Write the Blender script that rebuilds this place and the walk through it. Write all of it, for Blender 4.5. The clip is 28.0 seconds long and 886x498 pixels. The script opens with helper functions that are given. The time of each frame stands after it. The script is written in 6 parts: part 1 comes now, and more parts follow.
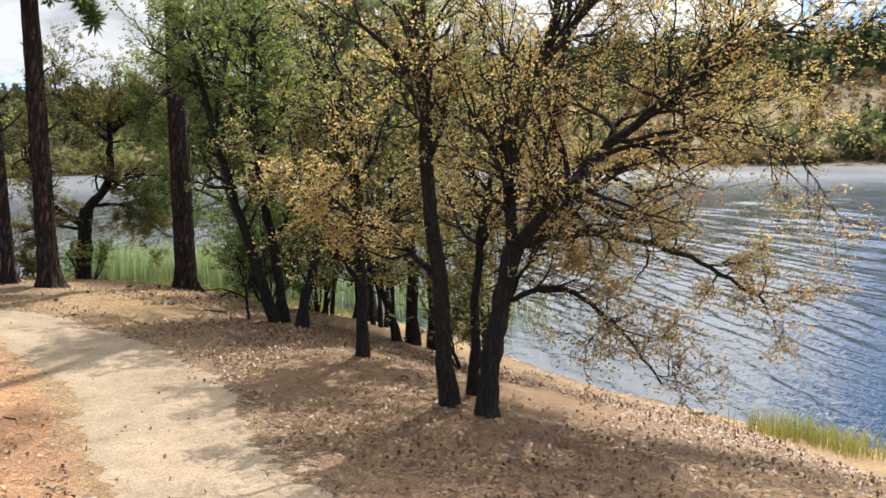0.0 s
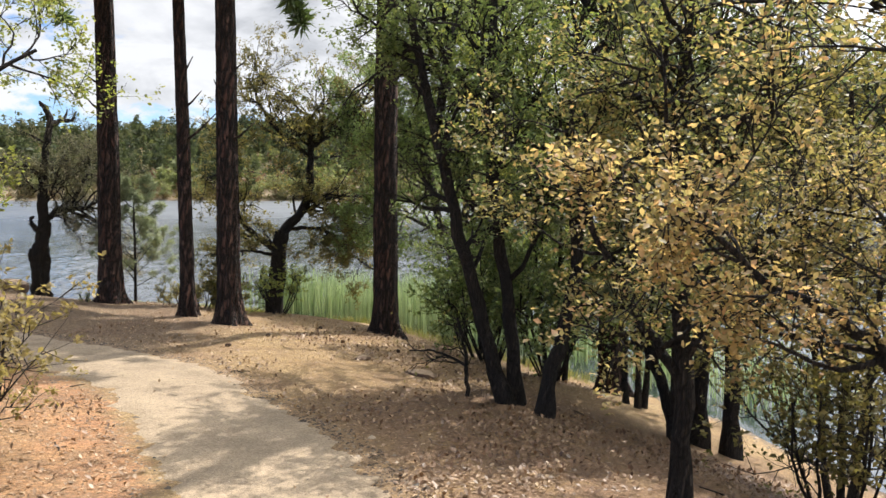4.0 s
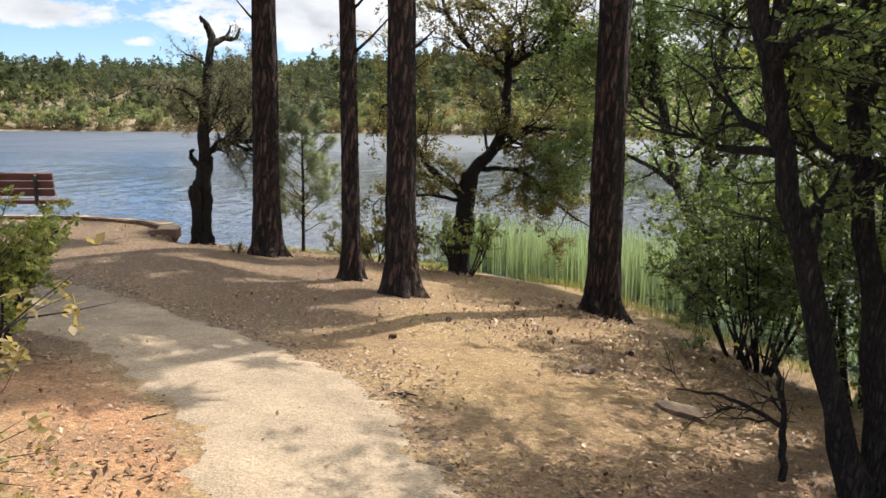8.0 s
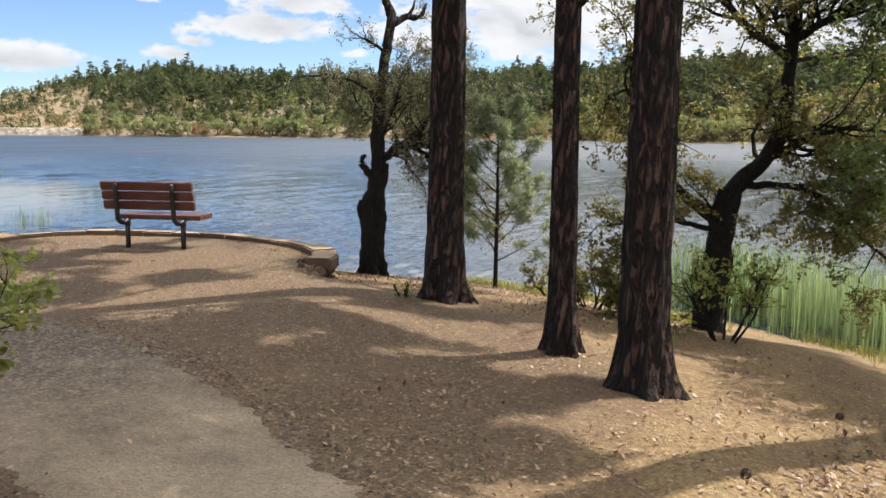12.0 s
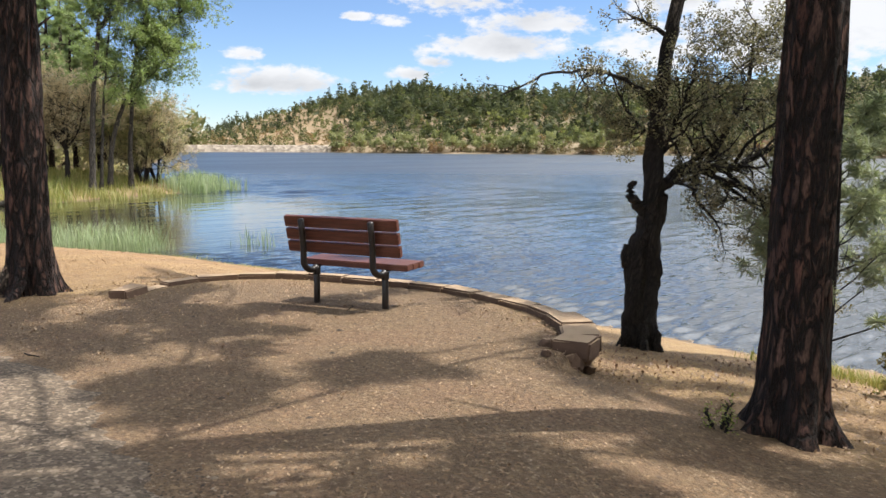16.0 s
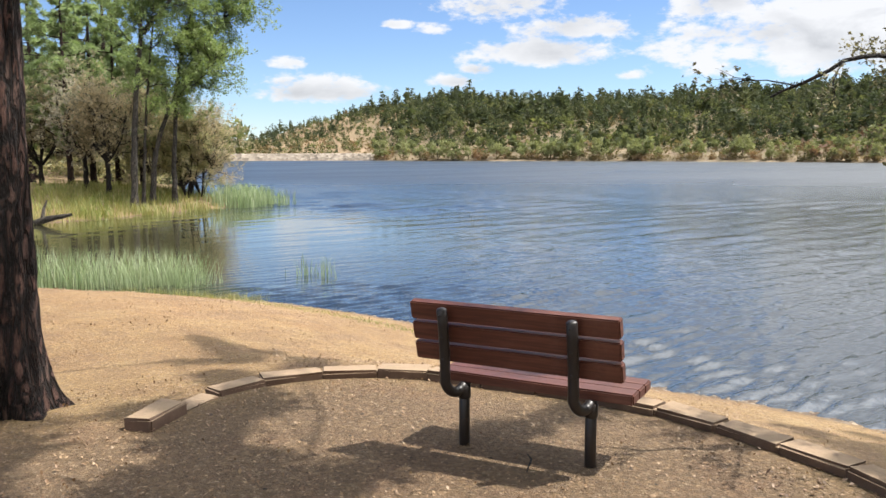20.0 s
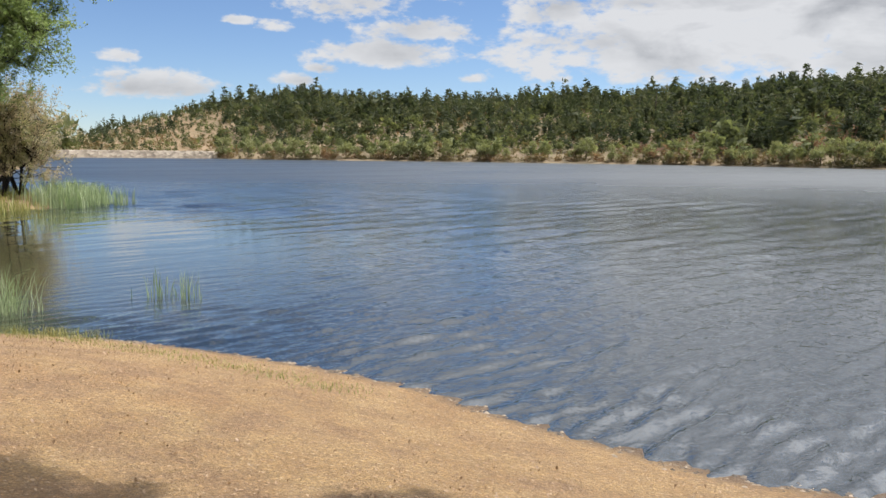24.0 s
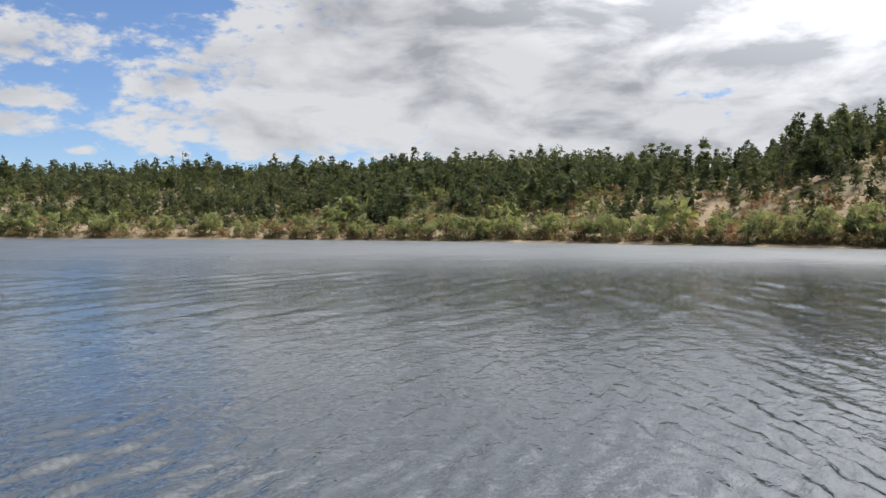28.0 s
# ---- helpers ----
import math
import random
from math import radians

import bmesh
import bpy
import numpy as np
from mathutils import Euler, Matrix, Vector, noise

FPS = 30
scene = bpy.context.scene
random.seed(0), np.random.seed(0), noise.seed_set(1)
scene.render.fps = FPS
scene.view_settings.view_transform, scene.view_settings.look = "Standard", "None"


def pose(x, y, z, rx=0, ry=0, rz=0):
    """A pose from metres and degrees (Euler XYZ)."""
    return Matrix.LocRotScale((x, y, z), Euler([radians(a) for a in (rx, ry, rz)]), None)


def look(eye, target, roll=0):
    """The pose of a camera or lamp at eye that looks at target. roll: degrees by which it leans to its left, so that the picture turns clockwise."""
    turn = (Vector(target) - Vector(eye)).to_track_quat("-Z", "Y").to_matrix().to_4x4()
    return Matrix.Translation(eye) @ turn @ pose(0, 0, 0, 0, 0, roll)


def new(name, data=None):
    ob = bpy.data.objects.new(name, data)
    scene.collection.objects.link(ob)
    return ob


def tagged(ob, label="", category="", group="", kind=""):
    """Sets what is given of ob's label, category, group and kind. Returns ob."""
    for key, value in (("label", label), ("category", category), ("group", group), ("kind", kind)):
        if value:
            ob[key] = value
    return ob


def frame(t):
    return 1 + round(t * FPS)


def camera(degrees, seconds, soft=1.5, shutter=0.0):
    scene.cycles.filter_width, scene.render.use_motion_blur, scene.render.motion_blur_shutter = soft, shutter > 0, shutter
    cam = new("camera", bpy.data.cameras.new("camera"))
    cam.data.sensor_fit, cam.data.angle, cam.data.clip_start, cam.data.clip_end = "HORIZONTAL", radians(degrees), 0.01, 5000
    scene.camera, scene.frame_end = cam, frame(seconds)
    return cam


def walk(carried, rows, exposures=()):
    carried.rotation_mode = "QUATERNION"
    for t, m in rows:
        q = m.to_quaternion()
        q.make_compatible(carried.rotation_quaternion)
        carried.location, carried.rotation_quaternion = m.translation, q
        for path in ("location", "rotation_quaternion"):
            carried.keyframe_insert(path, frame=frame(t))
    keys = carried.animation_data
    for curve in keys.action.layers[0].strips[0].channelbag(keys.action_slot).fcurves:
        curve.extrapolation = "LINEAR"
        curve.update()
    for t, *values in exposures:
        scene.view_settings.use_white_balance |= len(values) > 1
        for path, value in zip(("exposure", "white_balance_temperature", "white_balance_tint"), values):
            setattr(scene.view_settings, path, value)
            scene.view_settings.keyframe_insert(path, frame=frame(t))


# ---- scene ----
cam = camera(55.7, 28.0)
PATH = [
    (0, (14.079, -14.706, 1.86), (14.077, -12.719, 1.634), -1.4),
    (0.5, (14.005, -14.341, 1.771), (14.027, -12.352, 1.558), -0.0),
    (1, (13.918, -13.989, 1.744), (13.899, -11.999, 1.545), 1.9),
    (1.5, (13.763, -13.587, 1.762), (13.697, -11.6, 1.542), 0.9),
    (2, (13.665, -13.172, 1.761), (13.533, -11.187, 1.553), 1.4),
    (2.5, (13.459, -12.705, 1.732), (13.26, -10.727, 1.517), 0.5),
    (3, (13.333, -12.271, 1.702), (13.056, -10.3, 1.504), 0.1),
    (3.5, (13.174, -11.808, 1.678), (12.789, -9.853, 1.515), 0.3),
    (5.5, (12.673, -10.183, 1.683), (12.076, -8.278, 1.564), -1.2),
    (6, (12.495, -9.813, 1.69), (11.818, -7.936, 1.558), -0.8),
    (6.5, (12.242, -9.5, 1.703), (11.529, -7.639, 1.538), -1.7),
    (7, (12.101, -9.069, 1.664), (11.323, -7.238, 1.459), -0.6),
    (7.5, (11.868, -8.748, 1.634), (11.048, -6.942, 1.377), -0.0),
    (8, (11.693, -8.41, 1.619), (10.827, -6.632, 1.323), 0.4),
    (8.5, (11.486, -8.011, 1.638), (10.526, -6.281, 1.346), 1.0),
    (9, (11.238, -7.659, 1.65), (10.258, -5.942, 1.345), 0.6),
    (9.5, (11.039, -7.26, 1.591), (10.043, -5.556, 1.27), 2.5),
    (10, (10.776, -6.921, 1.596), (9.748, -5.23, 1.303), 1.7),
    (10.5, (10.521, -6.543, 1.574), (9.47, -4.861, 1.318), 1.0),
    (11, (10.264, -6.201, 1.546), (9.118, -4.579, 1.309), 1.1),
    (11.5, (10.016, -5.885, 1.507), (8.806, -4.316, 1.234), 0.3),
    (13.5, (8.979, -4.747, 1.518), (7.557, -3.363, 1.273), 1.0),
    (14, (8.677, -4.523, 1.52), (7.203, -3.189, 1.301), -0.7),
    (14.5, (8.296, -4.22, 1.501), (6.767, -2.946, 1.299), -0.5),
    (15, (7.956, -4.007, 1.492), (6.382, -2.789, 1.297), -0.4),
    (15.5, (7.537, -3.785, 1.507), (5.951, -2.588, 1.283), -0.6),
    (16, (7.196, -3.536, 1.507), (5.567, -2.403, 1.26), 0.2),
    (16.5, (6.783, -3.367, 1.545), (5.119, -2.284, 1.304), -0.7),
    (17, (6.402, -3.17, 1.563), (4.695, -2.152, 1.336), 0.1),
    (17.5, (6.004, -3.058, 1.582), (4.257, -2.109, 1.364), 0.3),
    (18, (5.581, -2.963, 1.606), (3.846, -1.991, 1.397), -0.1),
    (18.5, (5.157, -2.849, 1.645), (3.417, -1.881, 1.454), 0.8),
    (19, (4.72, -2.783, 1.662), (2.993, -1.793, 1.468), -0.3),
    (19.5, (4.303, -2.677, 1.659), (2.614, -1.628, 1.441), -0.6),
    (20, (3.893, -2.575, 1.674), (2.209, -1.522, 1.443), -0.2),
    (20.5, (3.466, -2.505, 1.702), (1.806, -1.42, 1.448), -1.1),
    (21, (3.061, -2.364, 1.698), (1.435, -1.233, 1.422), -0.4),
    (21.5, (2.685, -2.248, 1.697), (1.096, -1.067, 1.413), -0.9),
    (22, (2.308, -2.122, 1.678), (0.783, -0.858, 1.399), -0.1),
    (22.5, (1.94, -1.93, 1.648), (0.421, -0.653, 1.402), 1.9),
    (24.5, (-0.416, -1.1, 1.381), (-1.85, 0.277, 1.167), 0.2),
    (25, (-0.648, -0.947, 1.391), (-2.045, 0.472, 1.205), 0.9),
    (25.5, (-0.891, -0.831, 1.369), (-2.275, 0.603, 1.201), 0.4),
    (26, (-1.135, -0.699, 1.372), (-2.459, 0.791, 1.215), -0.2),
    (26.5, (-1.382, -0.376, 1.31), (-2.617, 1.194, 1.206), 1.4),
    (27, (-1.618, -0.144, 1.222), (-2.707, 1.532, 1.152), 0.5),
    (27.5, (-1.865, 0.021, 1.148), (-2.79, 1.793, 1.086), 0.8),
    (28, (-2.148, 0.183, 1.083), (-2.903, 2.034, 1.041), 0.3),
]
walk(cam, [(t, look(eye, target, roll)) for t, eye, target, roll in PATH], [(0.0, 0.55), (8.0, 0.62), (14.0, 0.5), (17.0, 0.55), (22.0, 0.5), (25.0, 0.04), (28.0, 0.1)])

# ---- world, sun, sky ----
SUN_DIR = Vector((0.19, 0.555, 1.0)).normalized()   # towards the sun
world = bpy.data.worlds.new("sky_world")
scene.world = world
world.use_nodes = True
wn, wl = world.node_tree.nodes, world.node_tree.links
wn.clear()


def nd(nodes, kind, **sets):
    n = nodes.new(kind)
    for k, v in sets.items():
        if k in n.inputs:
            n.inputs[k].default_value = v
    return n


def build_sky():
    sky = wn.new("ShaderNodeTexSky")
    sky.sky_type = "NISHITA"
    sky.sun_disc = False
    sky.sun_elevation = math.asin(SUN_DIR.z)
    sky.sun_rotation = math.atan2(SUN_DIR.x, SUN_DIR.y)
    sky.altitude = 1700
    sky.air_density, sky.dust_density, sky.ozone_density = 1.0, 0.1, 3.0
    co = wn.new("ShaderNodeTexCoord")
    sep = wn.new("ShaderNodeSeparateXYZ")
    wl.new(co.outputs["Generated"], sep.inputs[0])

    def mth(op, a, b=None, clamp=False):
        m = wn.new("ShaderNodeMath")
        m.operation, m.use_clamp = op, clamp
        for i, v in enumerate((a, b)):
            if v is None:
                continue
            if isinstance(v, (int, float)):
                m.inputs[i].default_value = v
            else:
                wl.new(v, m.inputs[i])
        return m.outputs[0]

    # the cloud layer is flat: a direction meets it at (x, y) / height
    zz = mth("ADD", mth("MAXIMUM", sep.outputs["Z"], 0.0), 0.30)
    comb = wn.new("ShaderNodeCombineXYZ")
    wl.new(mth("DIVIDE", sep.outputs["X"], zz), comb.inputs["X"])
    wl.new(mth("DIVIDE", sep.outputs["Y"], zz), comb.inputs["Y"])
    comb.inputs["Z"].default_value = CLOUD_SEED
    big = nd(wn, "ShaderNodeTexNoise", Scale=0.95, Detail=3.0, Roughness=0.5)
    fine = nd(wn, "ShaderNodeTexNoise", Scale=2.7, Detail=9.0, Roughness=0.56, Distortion=0.2)
    shade = nd(wn, "ShaderNodeTexNoise", Scale=8.5, Detail=8.0, Roughness=0.56, Distortion=0.3)
    for n in (big, fine):
        wl.new(comb.outputs[0], n.inputs["Vector"])
    east = mth("ADD", mth("MULTIPLY", sep.outputs["X"], 0.24), mth("MULTIPLY", sep.outputs["Y"], 0.12))
    body = mth("ADD", mth("MULTIPLY", big.outputs["Fac"], 0.45), mth("MULTIPLY", fine.outputs["Fac"], 0.75))
    # bearing (degrees west of north) and height of a direction, with their edges billowed by noise
    edge = nd(wn, "ShaderNodeTexNoise", Scale=17.0, Detail=9.0, Roughness=0.6, Distortion=0.35)
    tall = wn.new("ShaderNodeMapping")
    tall.inputs["Scale"].default_value = (1.0, 1.0, 2.2)
    wl.new(co.outputs["Generated"], tall.inputs["Vector"])
    wl.new(tall.outputs[0], edge.inputs["Vector"])
    az = mth("MULTIPLY", mth("ARCTAN2", mth("MULTIPLY", sep.outputs["X"], -1.0), sep.outputs["Y"]), 57.2958)
    el = mth("MULTIPLY", mth("ARCSINE", sep.outputs["Z"]), 57.2958)
    curl = nd(wn, "ShaderNodeTexNoise", Scale=52.0, Detail=6.0, Roughness=0.6)
    wl.new(tall.outputs[0], curl.inputs["Vector"])
    puff = mth("ADD", mth("MULTIPLY", mth("SUBTRACT", edge.outputs["Fac"], 0.47), 5.0), mth("MULTIPLY", mth("SUBTRACT", curl.outputs["Fac"], 0.5), 3.4))

    def cloud(a, e, wide, high, depth=1.0):
        """Above nought inside one cloud, whose underside is flatter than its top."""
        u = mth("DIVIDE", mth("SUBTRACT", az, a), wide)
        dv = mth("SUBTRACT", el, e)
        v = mth("MAXIMUM", mth("DIVIDE", dv, high), mth("DIVIDE", dv, -0.6 * high))
        return mth("MULTIPLY", mth("SUBTRACT", 1.0, mth("ADD", mth("MULTIPLY", u, u), mth("MULTIPLY", v, v))), depth)

    field = None
    for row in CLOUDS:
        c = cloud(*row)
        field = c if field is None else mth("MAXIMUM", field, c)
    for row in GAPS:
        field = mth("SUBTRACT", field, mth("MULTIPLY", mth("MAXIMUM", cloud(*row), 0.0), 1.6))
    lake_side = mth("ADD", mth("MULTIPLY", mth("ADD", mth("MAXIMUM", field, -1.6), puff), 0.085), CLOUD_EDGE)
    # broken cloud on the other bearings and overhead
    other = mth("ADD", body, east)
    away = wn.new("ShaderNodeMapRange")
    away.interpolation_type = "SMOOTHSTEP"
    away.inputs["From Min"].default_value, away.inputs["From Max"].default_value = 0.0, 14.0
    wl.new(mth("MAXIMUM", mth("MAXIMUM", mth("SUBTRACT", az, 74.0), mth("SUBTRACT", -32.0, az)), mth("SUBTRACT", el, 52.0)), away.inputs["Value"])
    pick = wn.new("ShaderNodeMix")
    wl.new(away.outputs[0], pick.inputs[0])
    wl.new(lake_side, pick.inputs[2])
    wl.new(other, pick.inputs[3])
    cover = pick.outputs[0]
    mask = wn.new("ShaderNodeMapRange")
    mask.interpolation_type = "SMOOTHSTEP"
    mask.inputs["From Min"].default_value, mask.inputs["From Max"].default_value = CLOUD_EDGE - 0.02, CLOUD_EDGE + 0.1
    wl.new(cover, mask.inputs["Value"])
    thick = wn.new("ShaderNodeMapRange")
    thick.inputs["From Min"].default_value, thick.inputs["From Max"].default_value = CLOUD_EDGE + 0.1, CLOUD_EDGE + 0.62
    flat = wn.new("ShaderNodeMapping")
    flat.inputs["Scale"].default_value = (1.0, 1.0, 2.6)
    wl.new(co.outputs["Generated"], flat.inputs["Vector"])
    wl.new(flat.outputs[0], shade.inputs["Vector"])
    # the deep sheet is lumpier than the small clouds
    lumps = mth("ADD", mth("MULTIPLY", mth("MINIMUM", mth("MAXIMUM", mth("SUBTRACT", field, 0.9), 0.0), 1.6), 0.95), 0.9)
    dim = mth("ADD", mth("ADD", body, mth("MULTIPLY", mth("SUBTRACT", shade.outputs["Fac"], 0.5), lumps)), mth("MULTIPLY", mth("MINIMUM", mth("MAXIMUM", mth("SUBTRACT", field, 0.6), -0.6), 1.5), 0.16))
    wl.new(mth("SUBTRACT", dim, mth("MULTIPLY", mth("MAXIMUM", mth("SUBTRACT", sep.outputs["Z"], 0.3), 0.0), 0.9)), thick.inputs["Value"])
    ramp = wn.new("ShaderNodeValToRGB")
    ramp.color_ramp.elements[0].color, ramp.color_ramp.elements[1].color = (6.1, 6.15, 6.3, 1), (3.1, 3.2, 3.4, 1)
    mid = ramp.color_ramp.elements.new(0.42)
    mid.color = (5.0, 5.07, 5.25, 1)
    wl.new(thick.outputs[0], ramp.inputs[0])
    mix = wn.new("ShaderNodeMix")
    mix.data_type = "RGBA"
    wl.new(mth("MULTIPLY", mask.outputs[0], 0.96), mix.inputs["Factor"])
    tint = wn.new("ShaderNodeMix")
    tint.data_type, tint.blend_type = "RGBA", "MULTIPLY"
    tint.inputs["Factor"].default_value = 1.0
    tint.inputs["B"].default_value = (0.84, 0.89, 1.0, 1)
    wl.new(sky.outputs[0], tint.inputs["A"])
    wl.new(tint.outputs["Result"], mix.inputs["A"])
    # clouds nearer the sun, and the thinner sheet overhead, are brighter
    high = wn.new("ShaderNodeMix")
    high.data_type, high.blend_type = "RGBA", "MULTIPLY"
    high.inputs["Factor"].default_value = 1.0
    wl.new(ramp.outputs[0], high.inputs["A"])
    near = wn.new("ShaderNodeVectorMath")
    near.operation = "DOT_PRODUCT"
    near.inputs[1].default_value = SUN_DIR
    wl.new(co.outputs["Generated"], near.inputs[0])
    above = wn.new("ShaderNodeMapRange")
    above.interpolation_type = "SMOOTHSTEP"
    above.inputs["From Min"].default_value, above.inputs["From Max"].default_value = 0.23, 0.5
    above.inputs["To Min"].default_value, above.inputs["To Max"].default_value = 1.0, 1.35
    wl.new(sep.outputs["Z"], above.inputs["Value"])
    wl.new(mth("ADD", mth("MULTIPLY", mth("MAXIMUM", mth("SUBTRACT", near.outputs["Value"], 0.58), 0.0), 9.0), above.outputs[0]), high.inputs["B"])
    wl.new(high.outputs["Result"], mix.inputs["B"])
    bg = nd(wn, "ShaderNodeBackground", Strength=SKY_STRENGTH)
    out = wn.new("ShaderNodeOutputWorld")
    wl.new(mix.outputs["Result"], bg.inputs["Color"])
    wl.new(bg.outputs[0], out.inputs["Surface"])


# clouds over the lake and the blue gaps between them: bearing, height, half width and half height in degrees
CLOUDS = [(68.2, 5.8, 1.3, 0.5), (66.6, 3.9, 4.2, 1.1), (58.5, 8.0, 1.1, 0.5), (61.0, 8.3, 1.0, 0.35), (51.2, 6.3, 5.0, 1.3), (48.6, 7.9, 4.4, 1.0),
          (54.2, 9.3, 4.0, 1.2), (48.1, 11.2, 5.4, 2.0), (55.6, 5.4, 1.3, 0.45), (57.0, 4.6, 2.0, 0.55), (45.6, 4.9, 0.9, 0.45), (40.5, 6.3, 4.2, 2.6),
          (40.0, 9.2, 4.2, 1.8), (32.0, 8.0, 8.0, 6.5, 2.0), (6.0, 11.0, 34.0, 16.0, 3.0), (62.0, 15.0, 7.0, 1.6), (36.0, 23.0, 19.0, 12.0, 2.2), (4.0, 38.0, 52.0, 26.0, 2.5)]
GAPS = [(44.9, 8.6, 2.0, 1.5), (5.2, 9.0, 5.0, 1.1, 1.3), (2.8, 7.6, 3.0, 0.9, 1.0), (39.5, 14.3, 4.0, 0.9)]
CLOUD_SEED, CLOUD_EDGE, SKY_STRENGTH = 3.7, 0.455, 0.11
build_sky()
sun = new("sun", bpy.data.lights.new("sun", "SUN"))
sun.data.energy, sun.data.angle, sun.data.color = 5.0, radians(0.53), (1.0, 0.95, 0.87)
sun.matrix_world = look(SUN_DIR * 60, (0, 0, 0))

# ---- materials ----
WATER_Z = -1.2


class Mat:
    """A node material with a principled surface and short ways to add to it."""

    def __init__(self, name, rough=0.8, metal=0.0):
        self.m = bpy.data.materials.new(name)
        self.m.use_nodes = True
        self.n, self.l = self.m.node_tree.nodes, self.m.node_tree.links
        self.b = self.n["Principled BSDF"]
        self.b.inputs["Roughness"].default_value = rough
        self.b.inputs["Metallic"].default_value = metal
        self.pos = self.n.new("ShaderNodeTexCoord").outputs["Object"]

    def stretch(self, x, y, z, src=None):
        mp = self.n.new("ShaderNodeMapping")
        mp.inputs["Scale"].default_value = (x, y, z)
        self.l.new(src or self.pos, mp.inputs["Vector"])
        return mp.outputs[0]

    def noise(self, scale, detail=4.0, rough=0.55, vec=None, dist=0.0):
        t = nd(self.n, "ShaderNodeTexNoise", Scale=scale, Detail=detail, Roughness=rough, Distortion=dist)
        self.l.new(vec or self.pos, t.inputs["Vector"])
        return t.outputs["Fac"]

    def cells(self, scale, vec=None, feature="F1", out="Distance"):
        t = nd(self.n, "ShaderNodeTexVoronoi", Scale=scale)
        t.feature = feature
        self.l.new(vec or self.pos, t.inputs["Vector"])
        return t.outputs[out]

    def ramp(self, fac, *stops):
        r = self.n.new("ShaderNodeValToRGB")
        e = r.color_ramp.elements
        while len(e) < len(stops):
            e.new(0.5)
        for el, (p, c) in zip(e, stops):
            el.position, el.color = p, (*c, 1) if len(c) == 3 else c
        self.l.new(fac, r.inputs[0])
        return r.outputs[0]

    def mix(self, fac, a, b, how="MIX"):
        x = self.n.new("ShaderNodeMix")
        x.data_type, x.blend_type = "RGBA", how
        for sock, v in ((x.inputs["Factor"], fac), (x.inputs["A"], a), (x.inputs["B"], b)):
            if isinstance(v, (int, float)):
                sock.default_value = v
            elif isinstance(v, tuple):
                sock.default_value = (*v, 1)
            else:
                self.l.new(v, sock)
        return x.outputs["Result"]

    def math(self, op, a, b=0.0):
        x = self.n.new("ShaderNodeMath")
        x.operation = op
        for sock, v in zip(x.inputs, (a, b)):
            if isinstance(v, (int, float)):
                sock.default_value = v
            else:
                self.l.new(v, sock)
        return x.outputs[0]

    def random(self, island=False):
        if island:
            return self.n.new("ShaderNodeNewGeometry").outputs["Random Per Island"]
        return self.n.new("ShaderNodeObjectInfo").outputs["Random"]

    def color(self, v):
        if isinstance(v, tuple):
            self.b.inputs["Base Color"].default_value = (*v, 1)
        else:
            self.l.new(v, self.b.inputs["Base Color"])
        return self

    def rough(self, v):
        self.l.new(v, self.b.inputs["Roughness"])
        return self

    def bump(self, height, strength=0.5, dist=0.02):
        n = nd(self.n, "ShaderNodeBump", Strength=strength, Distance=dist)
        self.l.new(height, n.inputs["Height"])
        old = self.b.inputs["Normal"].links
        if old:
            self.l.new(old[0].from_socket, n.inputs["Normal"])
        self.l.new(n.outputs[0], self.b.inputs["Normal"])
        return self

    def leafy(self, amount, tint):
        """Lets light through, as leaves do."""
        tr = self.n.new("ShaderNodeBsdfTranslucent")
        src = self.b.inputs["Base Color"].links[0].from_socket
        self.l.new(self.mix(1.0, src, tint, "MULTIPLY"), tr.inputs["Color"])
        mx = nd(self.n, "ShaderNodeMixShader", Fac=amount)
        self.l.new(self.b.outputs[0], mx.inputs[1])
        self.l.new(tr.outputs[0], mx.inputs[2])
        self.l.new(mx.outputs[0], self.n["Material Output"].inputs["Surface"])
        return self


